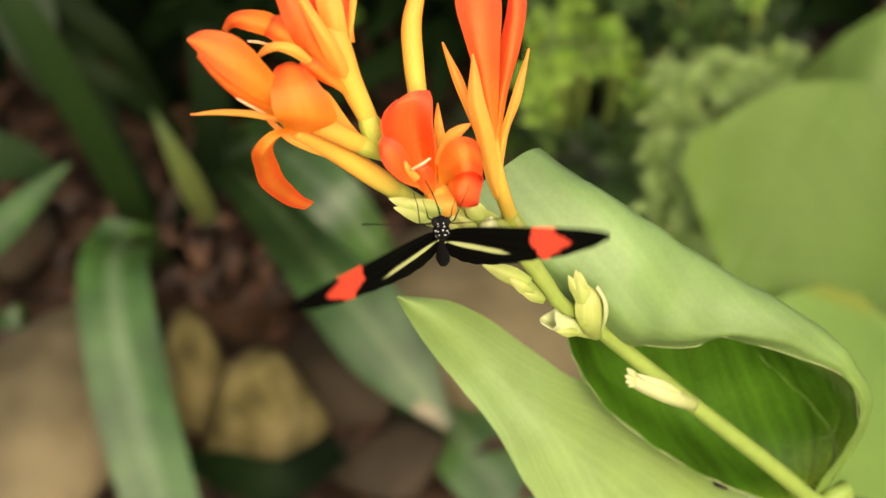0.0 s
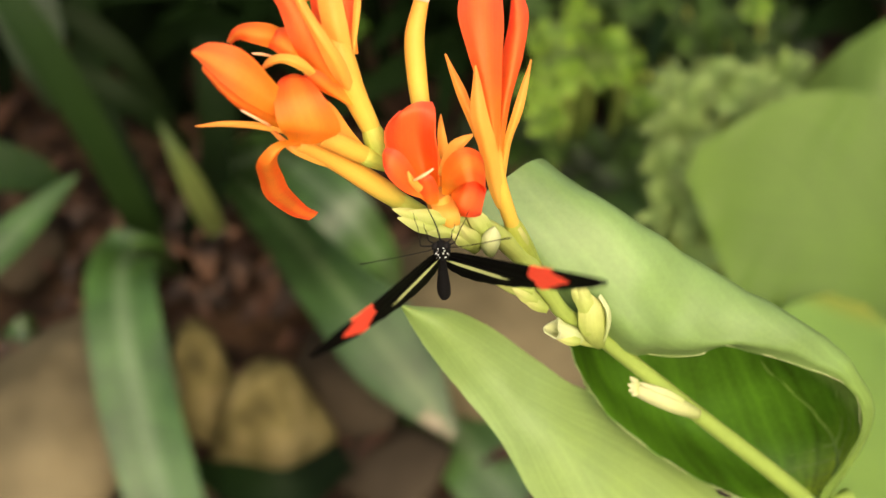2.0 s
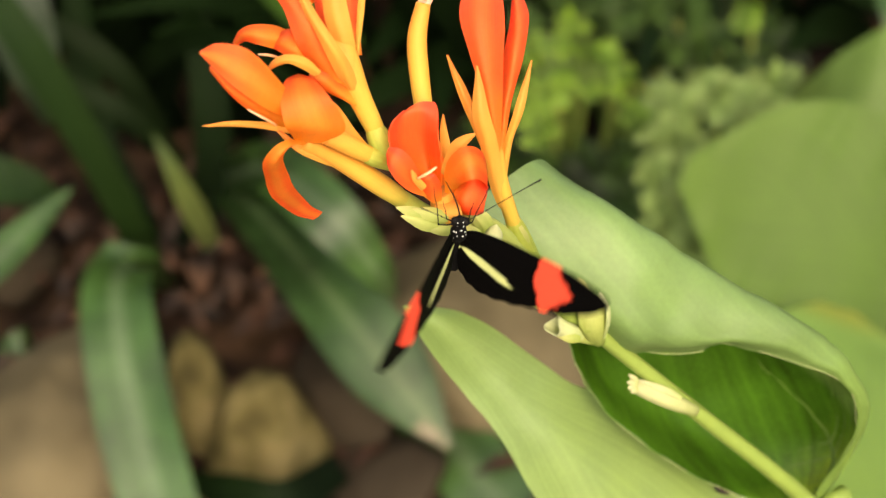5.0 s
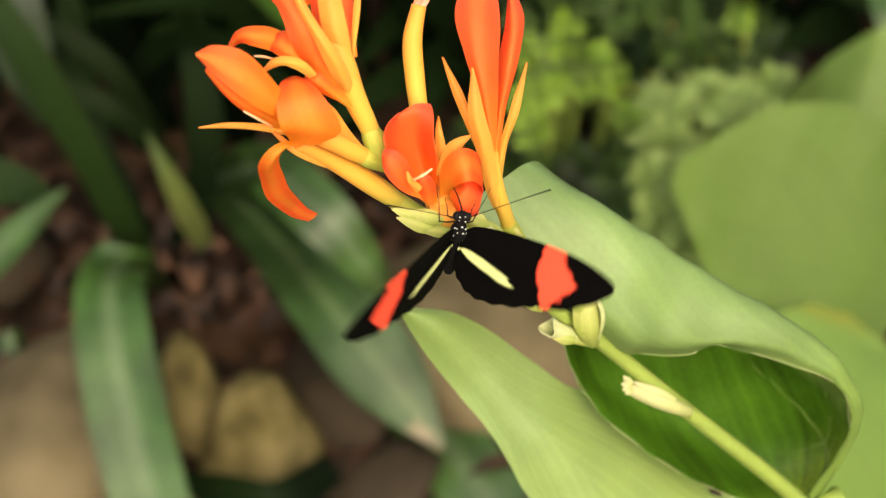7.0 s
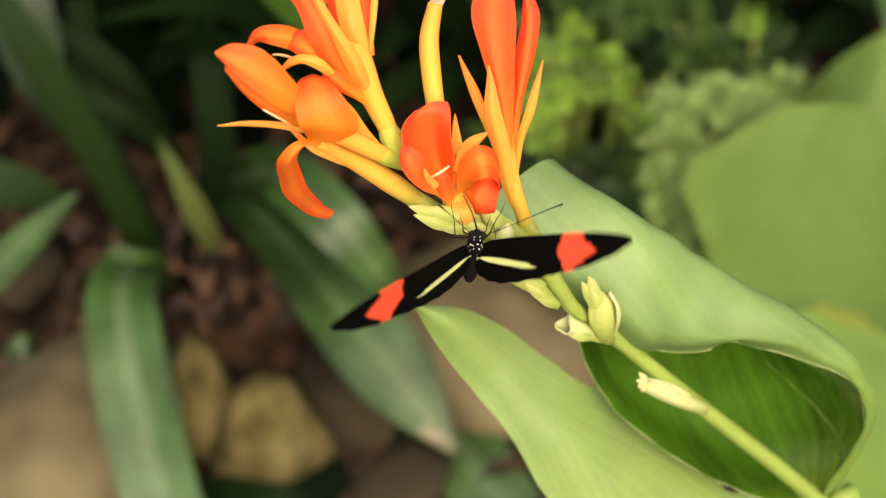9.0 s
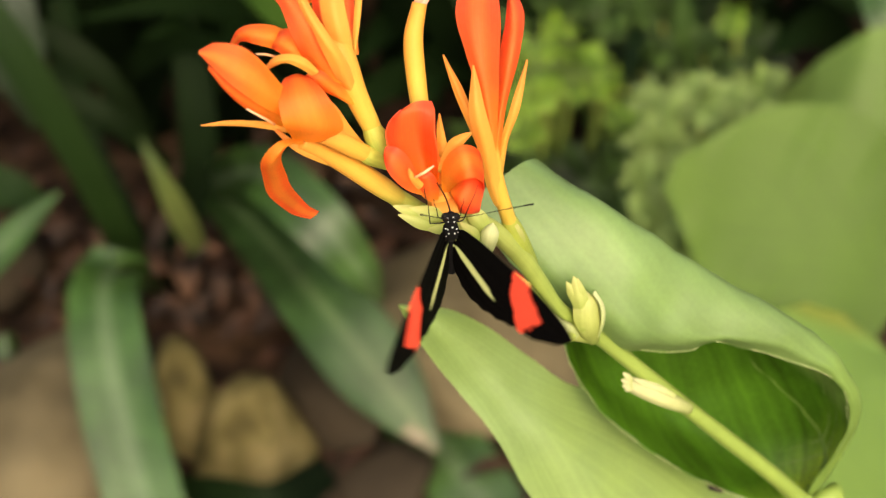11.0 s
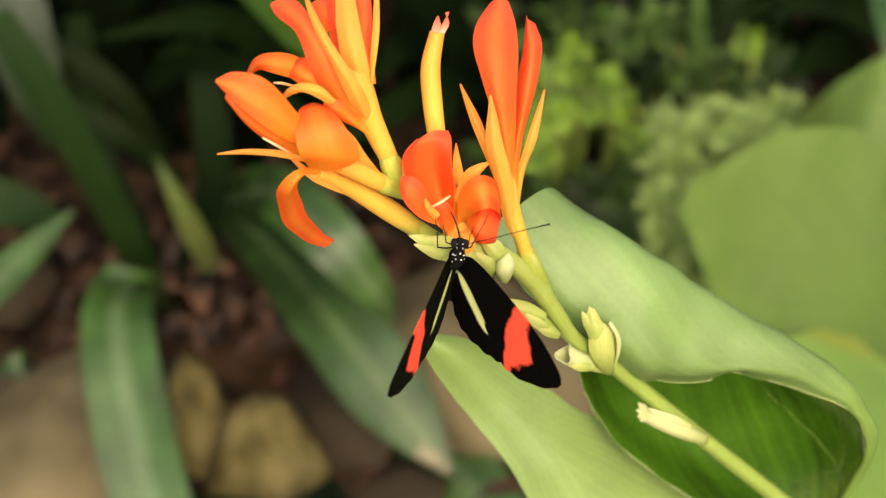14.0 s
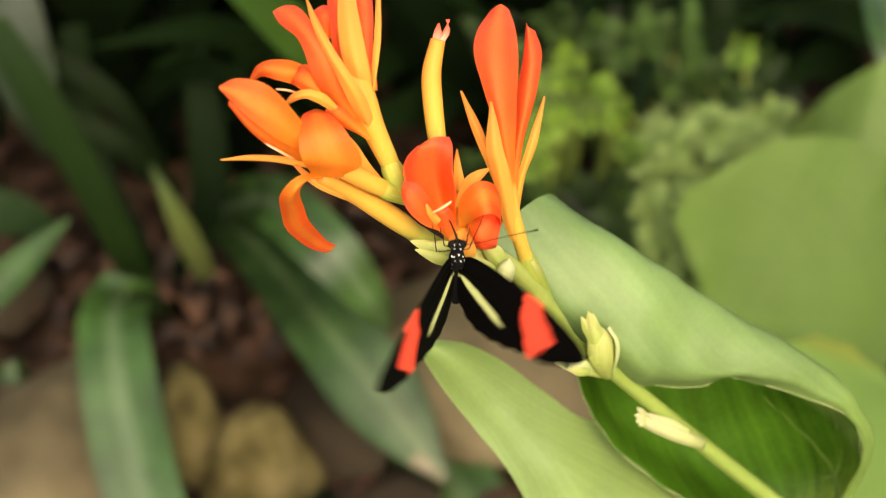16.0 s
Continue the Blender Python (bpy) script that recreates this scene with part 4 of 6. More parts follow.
petal(fc, [[(-2.3, 50.2, 8), (-0.9, 52.5, 8), (0.2, 54.4, 8)], [(-1.7, 50, 9), (-0.5, 52.3, 9), (-0.1, 54.5, 8)], [(-0.9, 50, 8), (0.1, 52.1, 8), (-0.7, 54.4, 8)]], PINK_TIP, "tip", 0.25, 8, 5, "withered red tip")
petal(fc, [[(-3.6, 50.1, 8), (-3, 52, 9), (-2.2, 53.7, 8)], [(-2.8, 50, 9.5), (-2.2, 51.8, 9.5), (-2.1, 53.7, 8)], [(-1.8, 50.2, 8), (-1.6, 51.7, 9), (-2, 53.6, 8)]], PINK_TIP, "tip", 0.25, 8, 5)

# red flower that the butterfly drinks from
fd = flower([(5.3, 3.3, 3), (3.4, 6.3, 4), (2.2, 8.6, 6), (1.1, 11.5, 8)], [1.8, 2.6, 3.0, 2.4], "red-orange canna flower with rolled petals")
petal(fd, [[(1.4, 12.6, 10), (1.3, 18.5, 13), (0.7, 22.9, 14), (0.9, 27.4, 13), (0.2, 29.7, 11)],
           [(-0.2, 13.3, 7), (-1.9, 18.6, 7), (-2.9, 23.2, 9), (-3.1, 27.4, 13), (-3.1, 29.5, 13)],
           [(-2.6, 13.2, 8), (-5, 17.9, 10), (-6.9, 21.9, 12), (-6.6, 26.4, 14), (-5.9, 27.8, 13)],
           [(-5.2, 13.1, 14), (-7.7, 16.9, 18), (-9.1, 21.5, 18), (-8.6, 24.9, 17), (-6.4, 27.5, 15)]], RED_PETAL, "petal", 0.3, 24, 15)
petal(fd, [[(0.8, 8.7, 4), (-0.7, 14, 4), (-0.5, 17.5, 5), (0.2, 20.5, 5)], [(2.2, 8.7, 5), (2.2, 14, 5), (2, 17.5, 6), (1.9, 20.5, 6)], [(3.6, 9.3, 4), (5, 14, 4), (4.8, 17.6, 5), (3.8, 19.9, 5)]], ORANGE_PETAL)
petal(fd, [[(-1.1, 12.3, 12), (-3.1, 15.7, 16), (-4.9, 18.3, 19), (-6.9, 19.7, 20), (-9, 20.1, 19)],
           [(-1.3, 11.1, 13), (-4.5, 13.7, 18), (-6.7, 15.9, 21), (-8.3, 17.7, 21), (-9.4, 19.2, 19)],
           [(-1.7, 10.2, 12), (-4.9, 11.3, 15), (-7.7, 13.7, 18), (-9.1, 16, 19), (-9.5, 18.3, 18)]], RED_PETAL)
petal(fd, [[(1.4, 9.7, 11), (1.3, 12.5, 14), (0.4, 14.5, 17), (-1, 15.2, 17)], [(-0.3, 9.3, 13), (-0.5, 12, 17), (-1.3, 13.7, 19), (-2.2, 14.7, 18)],
           [(-1.9, 10.3, 11), (-2.4, 12, 14), (-2.8, 13.4, 16), (-3.1, 14, 16)]], RED_PETAL)
petal(fd, [[(-1.5, 12.7, 16), (-2.6, 13.8, 18), (-3.4, 14.5, 19), (-4.3, 15.7, 20)], [(-1.9, 12, 16), (-3.1, 13, 19), (-4, 14, 20), (-4.6, 15.5, 20)],
           [(-2.6, 11.5, 15), (-3.5, 12.4, 17), (-4.3, 13.5, 19), (-4.7, 15.1, 19)]], YELLOW_SEPAL)
stalk(fd, "stamen", [(-3.4, 13.8, 20), (-1.4, 14.8, 21), (0.4, 16.1, 20)], [0.25, 0.32, 0.2], STAMEN, "pale pink stamen", 8, 8)
petal(fd, [[(2.1, 11.5, 10), (2, 15.7, 15), (3.5, 18.7, 19), (6.2, 20.1, 20), (9.1, 19.7, 17), (10.2, 17.9, 12)],
           [(3.3, 11.3, 9), (3.6, 13.9, 16), (5.3, 16.3, 22), (7.5, 17.4, 22), (9.8, 16.5, 17), (10.7, 15, 11)],
           [(4.5, 11.8, 8), (5, 12.7, 15), (6.4, 13.2, 21), (8.5, 13.5, 21), (10.3, 12.7, 16), (10.8, 11.5, 10)]], ORANGE_PETAL)
petal(fd, [[(4.4, 14.1, 9), (7.1, 14.6, 13), (9.7, 13.8, 12), (11.1, 12.3, 9)],
           [(4.6, 12.9, 10.5), (6.9, 12.8, 14), (9.2, 11.8, 13.2), (10.7, 10.7, 10)],
           [(3.9, 11.2, 11), (6.1, 10.8, 14.4), (8.4, 9.7, 13.6), (10.3, 9.2, 10.4)],
           [(4.6, 9.6, 10.5), (5.6, 8.8, 13.6), (7.6, 7.9, 13), (9.9, 7.6, 9.6)],
           [(5.7, 6.9, 6), (6.6, 6.8, 10), (8, 6.8, 10), (9.7, 7.2, 7)]], RED_PETAL)
petal(fd, [[(1.3, 15.8, 12), (3.1, 20.8, 15), (5.5, 22.6, 16), (8.1, 23.3, 15)], [(2, 15.6, 13), (4, 19.6, 17), (5.8, 21.5, 18), (8, 23.1, 16)],
           [(2.7, 15.4, 12), (4.8, 18.5, 15), (6.3, 20.8, 16), (8.2, 23, 15)]], YELLOW_SEPAL, "sepal", 0.2, 18, 7)
petal(fd, [[(1.4, 19.3, 6), (1, 23.4, 7), (1.1, 25.7, 7), (1.5, 27.8, 6)], [(2.5, 19.2, 7), (2.1, 23.3, 8), (1.7, 25.7, 8), (1.5, 27.7, 7)],
           [(3.8, 19.6, 6), (3, 22.2, 7), (2.3, 24.8, 7), (1.6, 27.7, 6)]], YELLOW_SEPAL, "sepal", 0.2, 14, 7)
petal(fd, [[(3.4, 3.6, 6), (1.4, 5.4, 9), (0.2, 7.7, 10), (-0.4, 10.8, 7)], [(4.1, 3.3, 7), (3.3, 5.2, 11), (2.7, 7.7, 11), (1.9, 11.1, 8)], [(4.8, 3.6, 6), (5.7, 5.7, 9), (5.5, 8.2, 10), (4.7, 11.3, 7)]], YELLOW_SEPAL, "petal")

# tall closed flower
fe = flower([(20.4, -2.1, -15), (16.8, 5.3, -6), (13.9, 13.6, 0), (12.6, 20.1, 2), (11.9, 26, 3)], [1.4, 1.6, 1.65, 1.7, 1.0], "tall upright red-orange canna flower, half closed")
petal(fe, [[(12.6, 20, 4), (10, 30.4, 8), (7.4, 39, 10), (5.2, 46.6, 10), (5.8, 52.1, 9), (8.6, 56.7, 7)],
           [(13, 19.9, 6), (11.8, 30.1, 12), (10.4, 38.4, 16), (9.4, 46.5, 16), (9.8, 52.7, 13), (10.8, 57.9, 9)],
           [(13.6, 20, 4), (13.9, 30.5, 7), (14.1, 39.3, 8), (14.3, 46.5, 8.5), (13.9, 52.4, 8), (12.6, 57.0, 7)]], RED_PETAL)
petal(fe, [[(13.1, 20.1, 2), (13.6, 30.8, 3), (14.4, 40.4, 3), (15.6, 47.8, 3), (16.2, 54.8, 2)],
           [(13.6, 20, 4), (14.8, 30.4, 8), (16.5, 39.7, 10), (17.2, 47.4, 9), (16.5, 53.8, 5)],
           [(14.4, 20.1, 2), (16.1, 30.8, 4), (18.5, 40.3, 4), (19.5, 48.2, 3), (18.1, 53.1, 2)]], RED_PETAL)
petal(fe, [[(10.4, 19.6, 0), (7.7, 25.5, 2), (4.7, 32.6, 3), (2.4, 40.3, 3)], [(10.8, 19.9, 2), (8.2, 27.1, 4), (5.5, 33, 5), (2.5, 40.3, 3.5)],
           [(11.3, 20.2, 0), (8.8, 27.3, 2), (6.5, 33.2, 3), (2.7, 40.3, 3)]], YELLOW_SEPAL, "sepal", 0.2, 18, 9)
petal(fe, [[(12.6, 10, -1), (9.3, 21, 7), (7.8, 28.4, 11), (8.5, 37.1, 12)], [(13.8, 10, 1), (10.9, 20.9, 10), (9.5, 28.2, 14), (8.6, 37, 12.5)],
           [(15, 10.4, -1), (12.8, 21.1, 7), (11.1, 28.4, 11), (8.8, 37.1, 12)]], YELLOW_SEPAL, "sepal", 0.2, 20, 9)
petal(fe, [[(13.9, 13.7, -2), (14.4, 21.9, 2), (16.6, 29.5, 5), (19.9, 39, 5)], [(14.4, 13.6, 0), (15.2, 21.8, 4), (17.6, 29.6, 6.5), (19.9, 39, 5.5)],
           [(15.1, 14.1, -2), (16, 22.3, 2), (18.6, 29.7, 5), (20.1, 39, 5)]], YELLOW_SEPAL, "sepal", 0.2, 18, 9)


# ---- buds and bracts along the stem ----
def bud(points, radii, label, flat=0.85, material=None):
    pts = [Vector(q) for q in points]
    # close the end with a rounded nose
    nose = pts[-1] + (pts[-1] - pts[-2]).normalized() * radii[-1] * 0.9
    return stalk(canna, "bud", pts + [nose], list(radii) + [0.1], material or BUD_GREEN, label, 14, 22, flat)


def bract(owner, base, tip, half, bulge, label="", material=None):
    """A small boat-shaped bract."""
    a, b = Vector(base), Vector(tip)
    run = (b - a).normalized()
    side = run.cross(Vector((0, 0, 1))).normalized()
    lift = Vector((0, 0, bulge))
    rails = [[a + side * half * s * 0.6 + lift * (1 - abs(s)) * 0.5, a * 0.55 + b * 0.45 + side * half * s + lift * (1 - abs(s)), b + side * s * 0.15] for s in (-1, 0, 1)]
    return part("bract", loft(rails, 12, 7, 0.3), material or BUD_GREEN, owner, label)


b1 = bud([(24.6, -13, -22), (20.4, -9.6, -17), (15.6, -7.3, -14), (11.8, -5.6, -13)], [0.9, 1.6, 1.5, 0.4], "long pale green bud with papery bracts")
bract(b1, (21.6, -9.2, -15), (11, -4.9, -11), 1.7, 1.4)
bract(b1, (22.5, -11.4, -17), (17.0, -8.3, -12), 1.5, 1.3)
bract(b1, (25.0, -13.3, -20), (18.9, -10.5, -14), 1.2, 1.0)
b2 = bud([(37.7, -22, -36), (36.1, -18.4, -31), (35.2, -14.9, -28), (35.1, -12.3, -27)], [1.2, 3.2, 3.3, 2.5], "plump pale green bud with a whitish rim", 0.9)
part("bract", loft([[(38.1, -20.9, -31), (38.7, -17.6, -27), (38.4, -13.8, -25.5), (36.7, -10.8, -25.5)],
                    [(38.6, -20.6, -31), (39.4, -17.4, -28), (39.2, -13.6, -26.5), (37.2, -10.1, -26)],
                    [(38.5, -20.5, -33), (39.5, -17.3, -31), (39.4, -13.5, -30), (37.4, -10.1, -28)]], 16, 7, 0.35, 0.4, 6), PALE_BUD, b2, "whitish papery rim")
bract(b2, (35, -19.2, -28), (32.7, -11.5, -25), 1.8, 1.2)
bract(b2, (34.4, -15.1, -26), (32.0, -6.8, -24), 1.9, 1.3)
bract(b2, (33.4, -13.1, -26), (30.4, -8.0, -24), 1.2, 0.8)
bract(b2, (34.0, -12.5, -25), (32.9, -7.2, -24), 1.1, 0.8)
b4 = bud([(38.3, -21.8, -37), (35.2, -20.7, -33), (32.2, -19.7, -31), (30.1, -18.9, -30)], [1.1, 1.6, 1.7, 1.5], "cup-shaped pale yellow bud")
axis_from, axis_to = Vector((32.9, -20.2, -31)), Vector((26.6, -17.4, -25.5))
run = (axis_to - axis_from).normalized()
across = run.cross(Vector((0, 0, 1))).normalized()
upward = across.cross(run)
part("cup", loft([[axis_from + (axis_to - axis_from) * f + (across * math.cos(a) + upward * math.sin(a)) * r * (1 + 0.16 * math.sin(3 * a + 1) * f) + run * f * f * 0.7 * math.sin(2 * a)
                   for f, r in ((0, 1.2), (0.35, 1.75), (0.7, 1.75), (1, 2.2))] for a in (k * math.pi / 5 for k in range(11))], 12, 34, 0.3, 0.2, 4), PALE_BUD, b4, "open cup with a pale wavy rim")
bract(b4, (32.7, -20.8, -28), (27.3, -19.9, -26), 1.1, 0.8)
b3 = bud([(63, -39.8, -58), (57.4, -37.4, -52), (51.8, -35.1, -50), (47.9, -33.2, -50)], [1.4, 2.0, 1.95, 1.6], "withered cream bud with a frayed tip", 0.9, CREAM_BUD)
for k, (dx, dy) in enumerate(((-18, -16), (-22, -6), (-20, 2), (-14, 8))):
    a = Vector((48, -33.1, -49)) + Vector((0, -dy * 0.06, 0.4))
    bract(b3, a, a + Vector((dx * 0.12, -dy * 0.12, 0.4)), 0.75, 0.5, "", CREAM_BUD)
bract(b3, (58.6, -36.2, -51), (48.2, -31.5, -48), 1.0, 0.5, "", CREAM_BUD)
b5 = bud([(12.3, -0.9, -1), (12.0, 0.3, 2), (12.0, 1.9, 4.2), (12.4, 3.4, 4.8)], [0.8, 1.7, 2.15, 1.8], "pale whitish oval bud", 0.9, PALE_BUD)
b6 = bud([(11.3, 2.9, 3), (9.5, 5, 5), (8.1, 6.8, 6), (7.4, 8, 6)], [1.0, 1.6, 1.3, 0.5], "small pale green bud")
bract(b6, (10.7, 3.8, 6), (6.9, 8.6, 8), 1.3, 0.9)
bract(b6, (11.4, 4.5, 5), (9, 8.2, 7), 1.1, 0.8)
stalk(fe, "ovary", [(22.2, -3.7, -17.5), (19.2, 0.5, -11), (17.2, 4.3, -7), (15.7, 8.0, -4.2)], [1.5, 2.3, 2.1, 0.9], OVARY, "swollen yellow-green base of the tall flower", 14, 20)
part("bract", loft([[(21, -2.7, -14), (19.7, -0.2, -9), (18.8, 2.2, -6.5), (17.7, 4.4, -5)], [(21.5, -2.5, -14), (20.4, -0.1, -9.5), (19.7, 2.4, -7), (18.2, 4.8, -5)],
                    [(21.9, -2.2, -16), (20.8, 0, -11), (19.9, 2.5, -8.5), (18.4, 4.9, -6)]], 12, 7, 0.3, 0.3, 8), BUD_GREEN, fe, "thin yellowish bract")
b8 = bud([(6.3, 4.5, 3), (1.9, 4.9, 7), (-2.3, 5.8, 9), (-5.7, 6.9, 9)], [1.4, 2.0, 1.7, 0.4], "pale green bud with pointed bracts")
bract(b8, (-1.5, 6.3, 10), (-7.9, 8.3, 11), 1.2, 0.8)
bract(b8, (1.4, 4, 9), (-6.9, 6.5, 11), 1.5, 1.0)
bract(b8, (2.8, 6.1, 10), (-4.9, 7.8, 11), 1.4, 0.9)
bract(b8, (4.6, 3.6, 8), (-2.6, 4.2, 10), 1.3, 0.9)
b9 = bud([(9, 0.3, 0), (7.2, 2.2, 5), (5.6, 4, 7), (3.9, 5.6, 8)], [1.3, 1.9, 1.7, 1.0], "pale green bud under the red flower")
bract(b9, (9.8, 1, 4), (5.8, 4.9, 10), 1.5, 1.0)
bract(b9, (8.2, 0.8, 5), (3.7, 3.3, 9), 1.3, 0.9)

# ---- canna leaves ----
# the rolled leaf: curves that run from its far end to its base, from the margin that folds over to the one behind
FRONT_MARGIN = [(10.4, 4.3, -26), (37.5, -21.5, -42), (51.5, -24.9, -45.5), (61.6, -24.9, -46), (68.2, -22.8, -48), (90.6, -29.1, -54), (101.5, -35.1, -62), (105.5, -44.8, -72), (103.6, -54.3, -80), (99.2, -64.8, -90)]
FOLD = [(9.9, 11.3, -27), (40.4, -14.1, -32), (53.8, -19.8, -38), (65.3, -21, -42), (79.7, -22.6, -46), (94.6, -28.1, -54), (103.9, -36.4, -64), (107.2, -45, -74), (104.6, -55, -82), (99.8, -65.6, -91)]
CREST = [(22, 19.1, -34), (44.2, 7, -34), (60, -2.9, -42), (73.1, -10, -48), (86.5, -17.6, -53), (99, -25.9, -62), (107, -36.9, -70), (109.1, -46.2, -78), (105.7, -55.8, -84), (100.3, -66.3, -92)]
BACK = [(27.7, 17.7, -46), (55.2, -9.7, -72), (67.5, -18.4, -80), (78.3, -26.4, -85), (90.1, -35.4, -90), (100.5, -42.3, -94), (106.8, -48.3, -96), (108.4, -54.2, -96), (105, -60.6, -95), (100.1, -67.1, -93)]
FLOOR = [(26.1, 0.1, -50), (43.4, -29.5, -78), (56.1, -39.3, -90), (67.3, -46.1, -97), (79.8, -53.3, -101), (90.6, -59, -103), (96.4, -62.5, -102), (99, -64.9, -100), (99.9, -66.2, -97), (99.6, -67.8, -94)]
REAR_MARGIN = [(29.5, -14.4, -50), (34, -28.5, -62), (40.4, -38.3, -72), (48.5, -46.9, -78), (62.9, -57, -85), (76.7, -64.1, -90), (85.8, -67.7, -92), (91.8, -68.9, -93), (95.4, -68.8, -93), (98.8, -68.2, -93)]
roll = part("leaf", loft([FRONT_MARGIN, FOLD, CREST, BACK, FLOOR, REAR_MARGIN], 66, 44, 0.35, 0.8, 3, True), (CANNA_BLOOM, CANNA_LEAF), canna, "broad leaf rolled into a funnel, pale outside")
# midrib and side veins on the inside of the funnel
lines = [spline(r, 66) for r in (FRONT_MARGIN, FOLD, CREST, BACK, FLOOR, REAR_MARGIN)]


def inner(i, j):
    row = spline([l[i] for l in lines], 44)
    c = row[int(j)].lerp(row[min(int(j) + 1, 43)], j - int(j))
    return c + 0.8 * noise.noise_vector(c * 0.12 + Vector((3, 0, 0)))


def midrib(i):
    return 24 + 0.13 * (i - 14)


part("vein", tube([inner(i, midrib(i)) for i in range(14, 65, 2)], [0.12, 0.2, 0.3, 0.45, 0.65, 0.9, 1.1], 8, 75, SPRAY, 0.7), LEAF_VEIN, roll, "pale midrib")
for k in range(4):
    for d in (-1, 1):
        part("vein", tube([inner(44 + 4 * k - 2 * q, midrib(44 + 4 * k - 2 * q) + 1.3 * q * d) for q in range(7)], [0.28, 0.26, 0.24, 0.22, 0.21, 0.2, 0.16], 6, 26, SPRAY), LEAF_VEIN, roll)
for j in (22.5, 25.5, 28.5, 33.5, 36, 38.5):
    part("vein", tube([inner(64 - q, midrib(64 - q) + (j - 31) * (0.25 + 0.05 * q)) for q in range(16)], [0.8, 0.75, 0.6, 0.45, 0.32, 0.15], 6, 40, SPRAY, 0.7), LEAF_VEIN, roll)
part("leaf_margin", tube(REAR_MARGIN[1:8], [0.06, 0.1, 0.12, 0.12, 0.12, 0.1, 0.06], 6, 40, SPRAY), LEAF_RIM, roll, "thin pale margin")
part("leaf_margin", tube(FRONT_MARGIN[1:8], [0.05, 0.09, 0.1, 0.1, 0.1, 0.09, 0.05], 6, 40, SPRAY), LEAF_RIM, roll, "thin pale margin")
part("leaf", loft([
    [(-7.7, -14.2, -52), (-2.6, -23.4, -58), (5.3, -34.1, -64), (16.5, -48.7, -70), (26.8, -66.6, -78), (43.6, -93.2, -90)],
    [(-7.6, -14.1, -51), (1.1, -19.1, -54), (12.2, -30.4, -62), (28, -45.4, -70), (43.4, -63, -80), (62.5, -93, -94)],
    [(-7.5, -14, -52), (7.5, -16.4, -59), (20.6, -24.6, -66), (33.5, -34.2, -77), (52, -42, -94), (78, -60, -108), (106, -88, -120)],
], 40, 19, 0.35, 0.45, 9), LIGHT_LEAF, canna, "broad light green leaf with a pointed tip")
# small dark piece added in place of a dark gap at the margin
part("dark_patch", loft([
    [(72, -61.5, -84), (73.1, -61.8, -82), (75.1, -62.8, -82)],
    [(72.1, -62.1, -83), (73.3, -62.4, -81.5), (75.4, -63.2, -82)],
    [(72.8, -63, -84), (74, -63.1, -82), (75.8, -63.6, -83)],
], 10, 7, 0.3, 1.0, 4), DARK_PATCH, canna, "small black patch standing in for a dark gap at the leaf margin")


# ---- the butterfly ----
def velvet(name, colour, rough=0.8):
    m, N, L = shader(name)
    b = N["Principled BSDF"]
    b.inputs["Roughness"].default_value = rough
    b.inputs["Specular IOR Level"].default_value = 0.15
    obj = N.new("ShaderNodeTexCoord")
    n = N.new("ShaderNodeTexNoise")
    n.inputs["Scale"].default_value, n.inputs["Detail"].default_value = 1500, 4
    L.new(obj.outputs["Object"], n.inputs["Vector"])
    r = ramp(N, [(0.3, tuple(c * 0.6 for c in colour)), (0.7, tuple(c * 1.5 for c in colour))])
    L.new(n.outputs[0], r.inputs[0])
    L.new(r.outputs[0], b.inputs["Base Color"])
    bump = N.new("ShaderNodeBump")
    bump.inputs["Strength"].default_value, bump.inputs["Distance"].default_value = 0.4, 0.0002
    L.new(n.outputs[0], bump.inputs["Height"])
    L.new(bump.outputs[0], b.inputs["Normal"])
    return m


